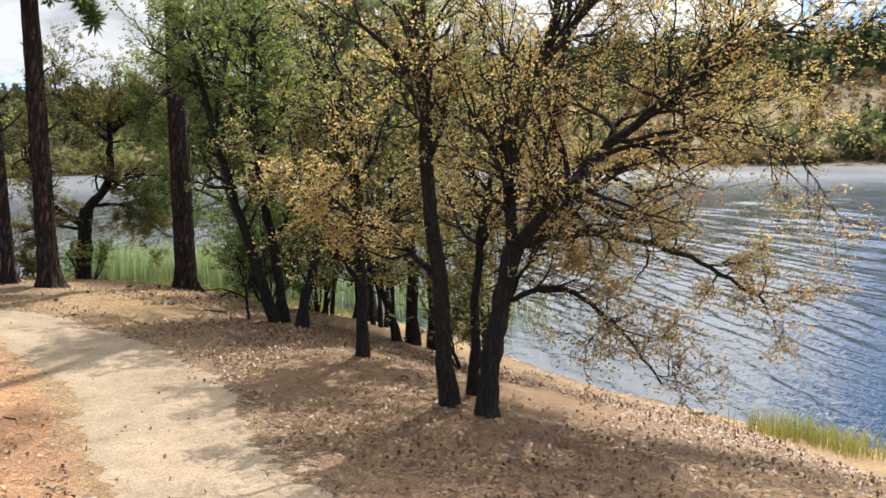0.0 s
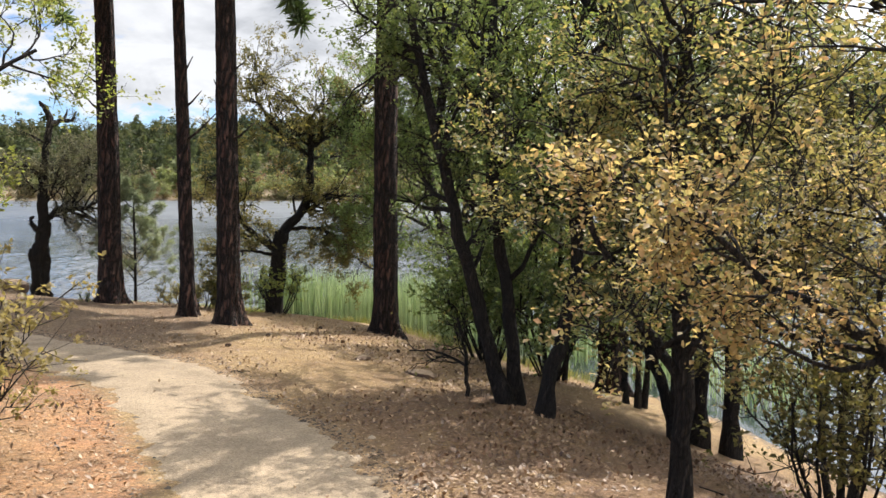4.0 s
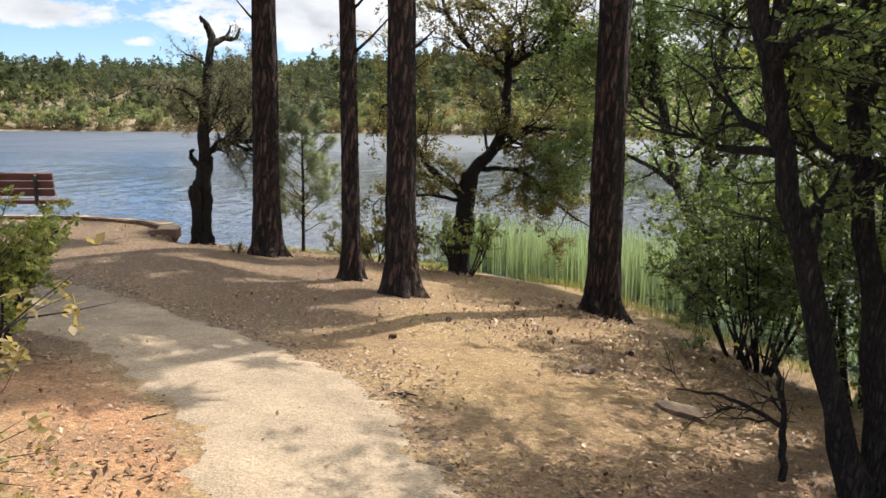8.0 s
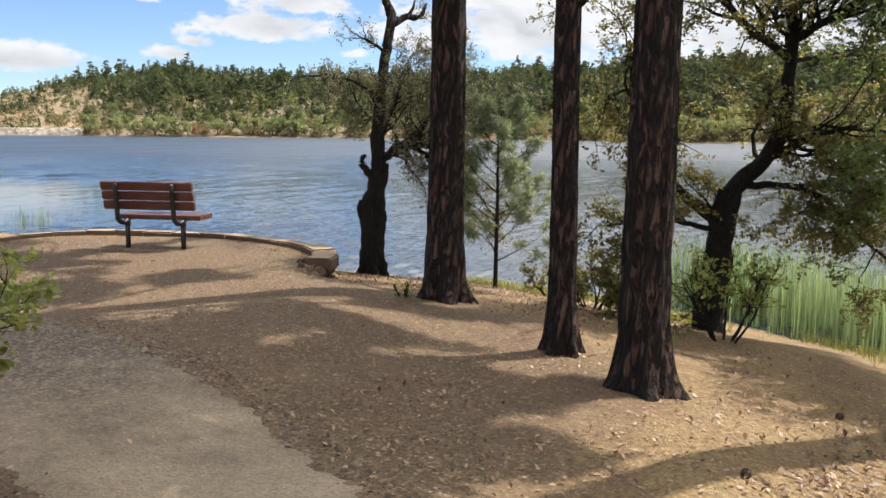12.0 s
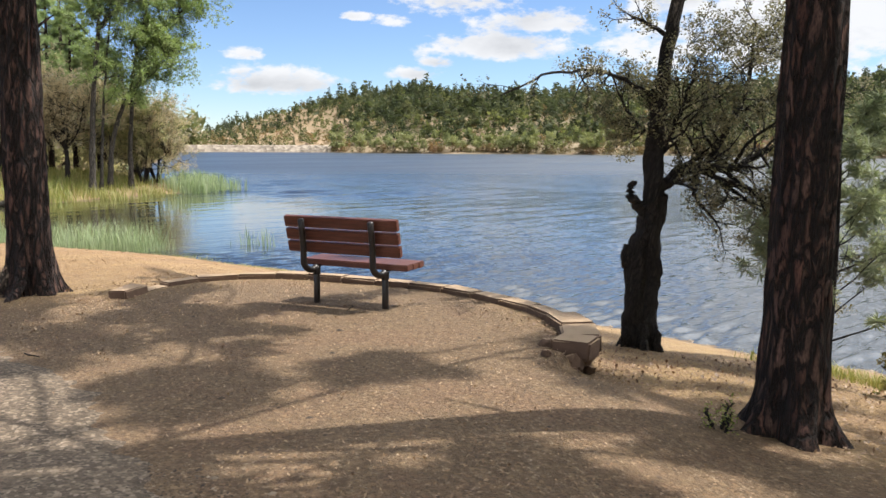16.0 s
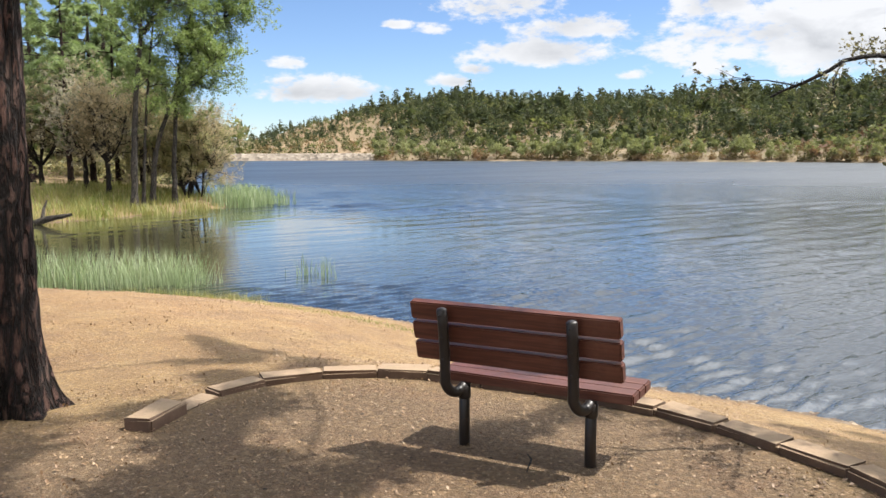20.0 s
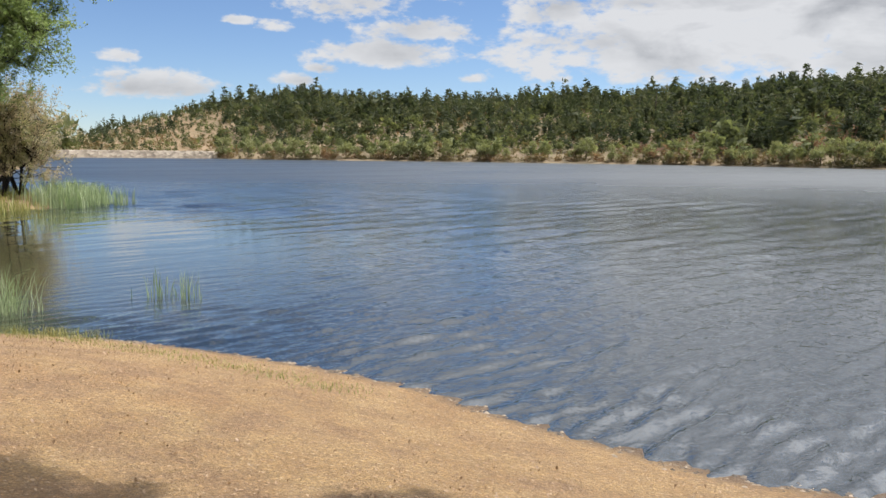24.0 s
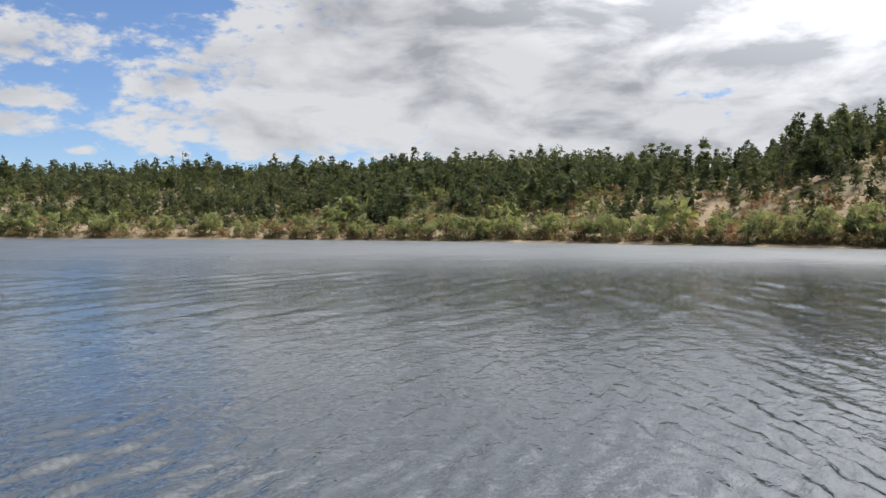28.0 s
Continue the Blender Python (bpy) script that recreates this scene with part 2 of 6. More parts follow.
def soil_material():
    s = Mat("dry_soil", 0.95)
    kind = s.n.new("ShaderNodeAttribute")
    kind.attribute_name = "soil_kind"
    ks = s.n.new("ShaderNodeSeparateXYZ")
    s.l.new(kind.outputs["Vector"], ks.inputs[0])
    mid = s.noise(1.3, 7, 0.7)
    mott = s.noise(6.5, 6, 0.72)
    fine = s.noise(42, 5, 0.75)
    grit = s.cells(70)
    c = s.ramp(mid, (0.32, (0.205, 0.122, 0.052)), (0.5, (0.28, 0.182, 0.079)), (0.7, (0.35, 0.248, 0.117)))
    red = s.math("MULTIPLY", ks.outputs[0], s.ramp(s.noise(1.9, 5, 0.7), (0.3, (0.5, 0.5, 0.5)), (0.6, (1, 1, 1))))
    c = s.mix(red, c, s.ramp(mott, (0.35, (0.31, 0.135, 0.06)), (0.65, (0.48, 0.235, 0.11))))
    # grit of the bench's pad, darkened further to hold the pines' shade
    c = s.mix(ks.outputs[1], c, s.ramp(mott, (0.35, (0.075, 0.048, 0.027)), (0.65, (0.185, 0.124, 0.07))))
    c = s.mix(s.math("MULTIPLY", s.ramp(mott, (0.36, (1, 1, 1)), (0.52, (0, 0, 0))), 0.5), c, (0.21, 0.135, 0.075))
    c = s.mix(s.math("MULTIPLY", s.ramp(fine, (0.36, (1, 1, 1)), (0.55, (0, 0, 0))), 0.75), c, (0.15, 0.095, 0.055))
    c = s.mix(s.math("MULTIPLY", s.ramp(s.noise(23, 5, 0.8), (0.56, (0, 0, 0)), (0.66, (1, 1, 1))), 0.6), c, (0.5, 0.385, 0.26))
    c = s.mix(ks.outputs[2], c, s.ramp(s.noise(0.05, 6, 0.7), (0.36, (0.11, 0.09, 0.048)), (0.52, (0.18, 0.135, 0.078)), (0.68, (0.26, 0.19, 0.12))))
    duff = s.math("MULTIPLY", s.ramp(s.noise(0.9, 6, 0.75), (0.5, (0, 0, 0)), (0.62, (1, 1, 1))), 0.55)
    under = s.n.new("ShaderNodeAttribute")
    under.attribute_name = "duff"
    deep = s.math("MULTIPLY", under.outputs["Fac"], s.ramp(s.noise(2.6, 6, 0.75), (0.36, (0, 0, 0)), (0.52, (0.9, 0.9, 0.9))))
    duff = s.math("MAXIMUM", duff, deep)
    near = s.math("SUBTRACT", 1.0, ks.outputs[2])
    c = s.mix(s.math("MULTIPLY", duff, near), c, s.ramp(fine, (0.35, (0.10, 0.058, 0.032)), (0.65, (0.24, 0.145, 0.085))))
    # single grains and chips, each of its own tone
    chip = s.n.new("ShaderNodeSeparateColor")
    s.l.new(s.cells(48, s.stretch(1, 1, 0.6), out="Color"), chip.inputs[0])
    tone = s.ramp(chip.outputs[0], (0.0, (0.42, 0.40, 0.38)), (0.3, (0.8, 0.78, 0.76)), (0.75, (1.05, 1.05, 1.05)), (1.0, (1.75, 1.7, 1.6)))
    strong = s.math("MULTIPLY", near, s.math("ADD", s.math("MULTIPLY", ks.outputs[1], 0.15), 0.38))
    c = s.mix(strong, c, s.mix(1.0, c, tone, "MULTIPLY"))
    # wet dark edge along the waterline
    sep = s.n.new("ShaderNodeSeparateXYZ")
    s.l.new(s.pos, sep.inputs[0])
    wet = s.n.new("ShaderNodeMapRange")
    wet.inputs["From Min"].default_value, wet.inputs["From Max"].default_value = -1.12, -1.18
    s.l.new(s.math("ADD", sep.outputs[2], s.math("MULTIPLY", mott, 0.05)), wet.inputs["Value"])
    c = s.mix(wet.outputs[0], c, (0.10, 0.065, 0.04))
    s.color(c)
    s.bump(mott, 0.7, 0.05)
    s.bump(fine, 0.8, 0.02)
    s.bump(grit, 0.5, 0.012)
    return s.m


def gravel_material(name, light, dark):
    s = Mat(name, 0.95)
    mid, fine = s.noise(1.6, 8, 0.72), s.noise(48, 5, 0.78)
    c = s.mix(s.ramp(mid, (0.36, (0, 0, 0)), (0.64, (1, 1, 1))), dark, light)
    c = s.mix(s.ramp(s.noise(6.0, 6, 0.75), (0.5, (0, 0, 0)), (0.68, (0.5, 0.5, 0.5))), c, tuple(v * 0.62 for v in dark))
    c = s.mix(s.math("MULTIPLY", s.ramp(fine, (0.35, (1, 1, 1)), (0.56, (0, 0, 0))), 0.7), c, tuple(v * 0.5 for v in dark))
    c = s.mix(s.math("MULTIPLY", s.ramp(s.cells(80, out="Color"), (0.3, (0, 0, 0)), (0.9, (1, 1, 1))), 0.3), c, tuple(min(1, v * 1.35) for v in light))
    # towards the bench coarse dark grit lies bare, with tree shade in its colour
    sep = s.n.new("ShaderNodeSeparateXYZ")
    s.l.new(s.pos, sep.inputs[0])
    bare = s.n.new("ShaderNodeMapRange")
    bare.inputs["From Min"].default_value, bare.inputs["From Max"].default_value = 6.4, 4.4
    s.l.new(s.math("ADD", sep.outputs[0], s.math("MULTIPLY", s.math("SUBTRACT", mid, 0.5), 3.0)), bare.inputs["Value"])
    grit = s.n.new("ShaderNodeSeparateColor")
    s.l.new(s.cells(52, out="Color"), grit.inputs[0])
    coarse = s.ramp(grit.outputs[0], (0.0, (0.02, 0.015, 0.011)), (0.35, (0.068, 0.049, 0.034)), (0.75, (0.125, 0.091, 0.063)), (1.0, (0.28, 0.22, 0.165)))
    c = s.mix(s.math("MULTIPLY", bare.outputs[0], 0.8), c, coarse)
    s.color(c)
    s.bump(grit.outputs[0], 0.5, 0.01)
    s.bump(mid, 0.35, 0.05)
    s.bump(fine, 0.6, 0.01)
    s.bump(s.cells(80), 0.5, 0.008)
    return s.m


def water_material():
    """Calm and clear inshore; out on the lake the wind roughens it in drifting streaks."""
    s = Mat("lake_water", 0.1)
    s.b.inputs["IOR"].default_value = 1.75
    ln = s.n.new("ShaderNodeVectorMath")
    ln.operation = "LENGTH"
    s.l.new(s.pos, ln.inputs[0])
    out = s.n.new("ShaderNodeMapRange")
    out.inputs["From Min"].default_value, out.inputs["From Max"].default_value = 28.0, 85.0
    out.inputs["To Min"].default_value, out.inputs["To Max"].default_value = 0.04, 0.36
    s.l.new(ln.outputs["Value"], out.inputs["Value"])
    sub = s.n.new("ShaderNodeVectorMath")
    sub.operation = "DISTANCE"
    sub.inputs[1].default_value = (-27.0, 1.5, WATER_Z)
    s.l.new(s.pos, sub.inputs[0])
    open_water = s.n.new("ShaderNodeMapRange")
    open_water.interpolation_type = "SMOOTHSTEP"
    open_water.inputs["From Min"].default_value, open_water.inputs["From Max"].default_value = 9.0, 18.0
    open_water.inputs["To Min"].default_value = 0.12
    s.l.new(sub.outputs["Value"], open_water.inputs["Value"])
    wind = open_water.outputs[0]
    # sheltered shallow cove, olive with the bank's reflection painted in; open lake deep and blue
    s.color(s.mix(wind, (0.05, 0.047, 0.022), (0.010, 0.018, 0.027)))
    streak = s.noise(0.05, 4, 0.6, s.stretch(1.0, 0.35, 1.0))
    s.rough(s.math("MULTIPLY", s.math("MULTIPLY", out.outputs[0], wind), s.math("ADD", s.math("MULTIPLY", streak, 0.9), 0.55)))
    s.bump(s.math("MULTIPLY", s.noise(1.15, 3, 0.6, s.stretch(3.2, 1.0, 1.0), 0.8), wind), 0.2, 0.05)
    s.bump(s.math("MULTIPLY", s.noise(4.0, 2, 0.6, s.stretch(2.6, 1.3, 1.0), 0.6), wind), 0.5, 0.02)
    return s.m


def bark_material(name, dark, light, scale=1.0, red=(0.2, 0.09, 0.05)):
    s = Mat(name, 0.95)
    v = s.stretch(17 * scale, 17 * scale, 4.2 * scale)
    warp = s.noise(0.9, 4, 0.6, v)
    wv = s.n.new("ShaderNodeVectorMath")
    wv.operation = "ADD"
    s.l.new(v, wv.inputs[0])
    s.l.new(s.math("MULTIPLY", warp, 3.0), wv.inputs[1])
    crack = s.cells(1.0, wv.outputs[0], "DISTANCE_TO_EDGE")
    plate = s.cells(1.0, wv.outputs[0], "F1", "Color")
    fine = s.noise(45, 6, 0.75, s.stretch(3, 3, 1))
    c = s.ramp(crack, (0.0, tuple(x * 0.12 for x in dark)), (0.07, tuple(x * 0.4 for x in dark)), (0.16, tuple(x * 1.1 for x in dark)), (0.5, light))
    sepc = s.n.new("ShaderNodeSeparateColor")
    s.l.new(plate, sepc.inputs[0])
    c = s.mix(s.math("MULTIPLY", sepc.outputs[0], 0.75), c, s.mix(1.0, c, tuple(min(2.0, r / max(x, 0.01)) for r, x in zip(red, light)), "MULTIPLY"))
    c = s.mix(s.math("MULTIPLY", s.ramp(sepc.outputs[1], (0.6, (0, 0, 0)), (1.0, (1, 1, 1))), 0.55), c, s.mix(1.0, c, (1.9, 1.9, 1.9), "MULTIPLY"))
    c = s.mix(s.math("MULTIPLY", s.ramp(fine, (0.4, (1, 1, 1)), (0.56, (0, 0, 0))), 0.6), c, tuple(x * 0.25 for x in dark))
    s.color(c)
    s.bump(s.ramp(crack, (0.0, (0, 0, 0)), (0.2, (1, 1, 1))), 1.0, 0.06 / scale)
    s.bump(fine, 0.6, 0.015)
    return s.m


def leaf_material(name, *stops, amount=0.58, tint=(1.1, 1.1, 0.6), rough=0.5):
    s = Mat(name, rough)
    rnd = s.random(True)
    c = s.ramp(rnd, *stops)
    c = s.mix(s.ramp(s.noise(0.55, 3, 0.6), (0.4, (0, 0, 0)), (0.66, (0.5, 0.5, 0.5))), c, stops[-1][1])
    s.color(c).leafy(amount, tint)
    return s.m


def wood_material():
    s = Mat("stained_timber", 0.42)
    v = s.stretch(1.2, 26, 26)
    grain = s.noise(2.0, 6, 0.65, v, 0.6)
    worn = s.noise(3.2, 5, 0.7)
    c = s.ramp(grain, (0.3, (0.06, 0.019, 0.012)), (0.55, (0.115, 0.038, 0.023)), (0.75, (0.17, 0.062, 0.039)))
    c = s.mix(s.ramp(worn, (0.55, (0, 0, 0)), (0.75, (0.4, 0.4, 0.4))), c, (0.24, 0.11, 0.075))
    s.color(c)
    s.bump(grain, 0.25, 0.004)
    s.rough(s.ramp(worn, (0.3, (0.35, 0.35, 0.35)), (0.8, (0.62, 0.62, 0.62))))
    return s.m


def steel_material():
    s = Mat("brown_painted_steel", 0.4, 0.0)
    w = s.noise(24, 4, 0.6)
    s.color(s.mix(s.ramp(w, (0.6, (0, 0, 0)), (0.75, (0.6, 0.6, 0.6))), (0.018, 0.014, 0.013), (0.06, 0.035, 0.024)))
    s.bump(w, 0.15, 0.003)
    return s.m


def stone_material():
    s = Mat("cast_stone", 0.9)
    rnd = s.random()
    mid, fine = s.noise(6, 5, 0.65), s.noise(70, 4, 0.7)
    # base tone lowered to stand for the shade on the blocks' faces
    c = s.ramp(mid, (0.3, (0.075, 0.046, 0.031)), (0.6, (0.13, 0.083, 0.055)), (0.8, (0.2, 0.14, 0.098)))
    c = s.mix(s.math("MULTIPLY", rnd, 0.4), c, (0.13, 0.072, 0.048))
    # sand and dust lie on the tops, which are painted sunlit as well
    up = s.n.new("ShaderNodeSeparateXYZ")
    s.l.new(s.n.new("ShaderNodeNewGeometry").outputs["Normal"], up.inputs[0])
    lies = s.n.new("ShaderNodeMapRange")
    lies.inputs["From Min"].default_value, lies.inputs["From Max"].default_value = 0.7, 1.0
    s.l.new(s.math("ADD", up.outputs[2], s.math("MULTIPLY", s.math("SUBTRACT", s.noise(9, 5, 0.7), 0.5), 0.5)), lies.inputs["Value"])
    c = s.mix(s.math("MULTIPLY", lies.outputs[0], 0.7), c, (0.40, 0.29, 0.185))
    s.color(c)
    s.bump(mid, 0.4, 0.02)
    s.bump(fine, 0.4, 0.006)
    return s.m


SOIL = soil_material()
GRAVEL = gravel_material("decomposed_granite", (0.355, 0.272, 0.182), (0.2, 0.15, 0.1))
WATER = water_material()
PINE_BARK = bark_material("ponderosa_bark", (0.04, 0.022, 0.017), (0.155, 0.094, 0.074), 0.95, (0.135, 0.056, 0.04))
WORN_ROOT = bark_material("worn_root", (0.16, 0.12, 0.09), (0.40, 0.32, 0.25), 1.4, (0.3, 0.2, 0.15))
OAK_BARK = bark_material("oak_bark", (0.027, 0.021, 0.018), (0.055, 0.044, 0.037), 2.6, (0.05, 0.037, 0.03))
GREY_BARK = bark_material("grey_bark", (0.10, 0.085, 0.07), (0.26, 0.23, 0.2), 1.4, (0.2, 0.17, 0.14))
NEEDLES = leaf_material("pine_needles", (0.0, (0.075, 0.115, 0.05)), (0.5, (0.14, 0.2, 0.085)), (1.0, (0.22, 0.28, 0.125)), amount=0.35)
PALE_NEEDLES = leaf_material("young_pine_needles", (0.0, (0.16, 0.19, 0.12)), (0.5, (0.25, 0.285, 0.175)), (1.0, (0.36, 0.38, 0.25)), amount=0.4, tint=(1, 1.05, 0.7))
OAK_LEAF = leaf_material("oak_leaves", (0.0, (0.08, 0.115, 0.05)), (0.5, (0.145, 0.19, 0.078)), (0.85, (0.24, 0.27, 0.115)), (1.0, (0.2, 0.23, 0.095)), tint=(1.05, 1.1, 0.65))
GOLD_LEAF = leaf_material("turning_oak_leaves", (0.0, (0.17, 0.18, 0.09)), (0.4, (0.33, 0.297, 0.15)), (0.72, (0.45, 0.362, 0.185)), (1.0, (0.53, 0.33, 0.2)), tint=(1.13, 1.08, 0.71), amount=0.66)
YELLOW_LEAF = leaf_material("yellowing_oak_leaves", (0.0, (0.12, 0.145, 0.065)), (0.5, (0.22, 0.227, 0.097)), (0.85, (0.35, 0.297, 0.13)), (1.0, (0.44, 0.29, 0.175)), tint=(1.1, 1.08, 0.64))
SNAG_LEAF = leaf_material("grey_olive_leaves", (0.0, (0.1, 0.1, 0.06)), (0.5, (0.175, 0.17, 0.1)), (1.0, (0.29, 0.255, 0.165)), amount=0.45, tint=(1.0, 1.0, 0.75))
OLIVE_LEAF = leaf_material("olive_oak_leaves", (0.0, (0.09, 0.096, 0.042)), (0.5, (0.174, 0.162, 0.0696)), (1.0, (0.3, 0.24, 0.108)))
BRIGHT_LEAF = leaf_material("bright_leaves", (0.0, (0.131, 0.172, 0.0557)), (0.5, (0.233, 0.273, 0.0834)), (1.0, (0.364, 0.364, 0.123)))
BROWN_LEAF = leaf_material("browning_leaves", (0.0, (0.156, 0.132, 0.066)), (0.5, (0.276, 0.228, 0.108)), (1.0, (0.396, 0.312, 0.156)))
COTTON_LEAF = leaf_material("cottonwood_leaves", (0.0, (0.12, 0.165, 0.07)), (0.5, (0.22, 0.285, 0.115)), (1.0, (0.35, 0.40, 0.18)), amount=0.55, tint=(1, 1.1, 0.7))
REED = leaf_material("reed_blades", (0.0, (0.13, 0.18, 0.09)), (0.55, (0.26, 0.33, 0.17)), (1.0, (0.45, 0.49, 0.33)), amount=0.35, tint=(0.95, 1.1, 0.7))
GRASS = leaf_material("shore_grass", (0.0, (0.12, 0.16, 0.035)), (0.6, (0.22, 0.25, 0.06)), (1.0, (0.36, 0.31, 0.12)), amount=0.3)
LITTER = leaf_material("dry_litter", (0.0, (0.15, 0.08, 0.04)), (0.5, (0.25, 0.15, 0.08)), (1.0, (0.42, 0.295, 0.175)), amount=0.12, tint=(1, 0.8, 0.5))
# leaf tones lowered so that they carry the shade under the oaks as well
OAK_LITTER = leaf_material("fallen_oak_leaves", (0.0, (0.06, 0.032, 0.018)), (0.5, (0.145, 0.075, 0.04)), (0.9, (0.22, 0.125, 0.068)), (1.0, (0.34, 0.235, 0.145)), amount=0.1, tint=(1, 0.8, 0.5))
TIMBER, STEEL, STONE = wood_material(), steel_material(), stone_material()

# ---- mesh helpers ----


def raw(name, verts, faces, mat, smooth=False):
    """A mesh from arrays: faces is an array with one row per face."""
    me = bpy.data.meshes.new(name)
    verts, faces = np.asarray(verts, np.float32), np.asarray(faces, np.int32)
    me.vertices.add(len(verts))
    me.vertices.foreach_set("co", verts.ravel())
    k = faces.shape[1]
    me.loops.add(faces.size)
    me.loops.foreach_set("vertex_index", faces.ravel())
    me.polygons.add(len(faces))
    me.polygons.foreach_set("loop_start", np.arange(0, faces.size, k, dtype=np.int32))
    me.update(calc_edges=True)
    if smooth:
        me.polygons.foreach_set("use_smooth", np.ones(len(faces), bool))
    me.materials.append(mat)
    return me


def child(name, me, parent, label="", at=None):
    ob = new(name, me)
    ob.parent = parent
    if at is not None:
        ob.matrix_basis = at
    if label:
        ob["label"] = label
    return ob


def part(name, bm, mat, parent, label="", smooth=False):
    me = bpy.data.meshes.new(name)
    bm.normal_update()
    bm.to_mesh(me)
    bm.free()
    if smooth:
        me.polygons.foreach_set("use_smooth", np.ones(len(me.polygons), bool))
    me.materials.append(mat)
    return child(name, me, parent, label)


def empty(name, m, label, category, group="", kind=""):
    ob = new(name)
    ob.matrix_basis = m
    return tagged(ob, label, category, group, kind)


class Tubes:
    """Collects tapered tubes into one array mesh."""

    def __init__(self):
        self.v, self.f, self.n = [], [], 0

    def add(self, pts, radii, sides=6, wobble=None):
        pts = np.asarray(pts, float)
        radii = np.asarray(radii, float)
        d = np.gradient(pts, axis=0)
        d /= np.linalg.norm(d, axis=1, keepdims=True) + 1e-9
        ref = np.array([1.0, 0, 0]) if abs(d[0, 2]) > 0.8 else np.array([0, 0, 1.0])
        a = np.cross(d, ref)
        a /= np.linalg.norm(a, axis=1, keepdims=True) + 1e-9
        b = np.cross(d, a)
        ang = np.linspace(0, 2 * np.pi, sides, endpoint=False)
        r = radii[:, None] * np.ones(sides)
        if wobble is not None:
            r = r * wobble(pts, ang)
        ring = pts[:, None] + r[..., None] * (np.cos(ang)[None, :, None] * a[:, None] + np.sin(ang)[None, :, None] * b[:, None])
        n = len(pts)
        i = np.arange(n - 1)[:, None] * sides + np.arange(sides)[None]
        j = np.arange(n - 1)[:, None] * sides + (np.arange(sides)[None] + 1) % sides
        f = np.stack([i, j, j + sides, i + sides], -1).reshape(-1, 4) + self.n
        self.v.append(ring.reshape(-1, 3))
        self.f.append(f)
        self.n += n * sides

    def mesh(self, name, mat):
        return raw(name, np.concatenate(self.v), np.concatenate(self.f), mat, True)


def leaf_mesh(name, rng, centres, size, mat, long=1.6, up=0.3, droop=0.0, spread=0.5):
    """Folded leaves round the given centres."""
    n = len(centres)
    c = np.asarray(centres, float)
    d = rng.normal(size=(n, 3))
    d[:, 2] = d[:, 2] * 0.7 - droop
    d /= np.linalg.norm(d, axis=1, keepdims=True)
    nrm = rng.normal(size=(n, 3)) * spread
    nrm[:, 2] += up + 0.5
    side = np.cross(d, nrm)
    side /= np.linalg.norm(side, axis=1, keepdims=True) + 1e-9
    top = np.cross(side, d)
    s = (size * rng.uniform(0.6, 1.35, n))[:, None]
    fold = s * rng.uniform(0.05, 0.25, (n, 1))
    mid = c + d * s * long * 0.55
    v = np.stack([c, mid + side * s * 0.5 + top * fold, c + d * s * long, mid - side * s * 0.5 + top * fold], 1).reshape(-1, 3)
    i = np.arange(n)[:, None] * 4
    f = np.concatenate([i + np.array([[0, 1, 2]]), i + np.array([[0, 2, 3]])], 1).reshape(-1, 3)
    return raw(name, v, f, mat)


def blade_mesh(name, rng, feet, height, width, mat, lean=0.25):
    """Bent blades of grass or reed, each of three quads' length."""
    n = len(feet)
    c = np.asarray(feet, float)
    h = (height * rng.uniform(0.55, 1.2, n))[:, None]
    a = rng.uniform(0, 2 * np.pi, n)
    out = np.stack([np.cos(a), np.sin(a), np.zeros(n)], 1) * (h * lean * rng.uniform(0.1, 1.3, (n, 1)))
    sd = np.stack([-np.sin(a), np.cos(a), np.zeros(n)], 1) * width * rng.uniform(0.6, 1.3, (n, 1)) * 0.5
    up = np.array([[0, 0, 1.0]])
    p1, p2, p3 = c + out * 0.12 + up * h * 0.4, c + out * 0.45 + up * h * 0.75, c + out + up * h * 0.98
    v = np.stack([c - sd, c + sd, p1 - sd, p1 + sd, p2 - sd * 0.7, p2 + sd * 0.7, p3], 1).reshape(-1, 3)
    i = np.arange(n)[:, None] * 7
    tri = np.array([[0, 1, 3], [0, 3, 2], [2, 3, 5], [2, 5, 4], [4, 5, 6]])
    f = (i[:, None, :] + tri[None]).reshape(-1, 3)
    return raw(name, v, f, mat)


# ---- plan of the land ----
NEAR_SHORE = [(60, -45), (30, -18), (21, -9.5), (17.95, -6.1), (17.2, -5.4), (16.2, -4.3), (15.5, -3.3), (14.3, -1.0), (13.4, 0.3),
              (12.6, 0.95), (10.5, 3.0), (8.8, 4.7), (7.8, 5.5), (6.5, 5.7), (5.0, 6.3), (3.5, 6.3), (2.0, 6.4), (0.6, 5.9), (-1.0, 5.7),
              (-2.1, 5.4), (-3.2, 4.9), (-4.5, 4.75), (-5.8, 4.65), (-6.7, 4.7), (-7.9, 4.45), (-9.2, 4.05), (-10.9, 3.33), (-12, 2.7),
              (-13.3, 1.6), (-15, -0.7), (-17, -3.5), (-21, -6), (-27, -6.5), (-32, -4), (-33.9, -1)]
SPIT = [(-34.5, 3.5), (-36.5, 7), (-38, 9.5), (-41, 13.2), (-43.5, 13.5), (-47, 11), (-60, 14), (-100, 26), (-180, 54), (-277, 86)]
FAR_AZ = [63.4, 60, 50, 40, 30, 20, 10, 0, -10, -20, -30, -45, -70, -95]
FAR_R = [280, 255, 240, 228, 210, 190, 165, 145, 135, 130, 128, 124, 120, 115]
FAR_SHORE = [(-r * math.sin(radians(a)), r * math.cos(radians(a))) for a, r in zip(FAR_AZ, FAR_R)]
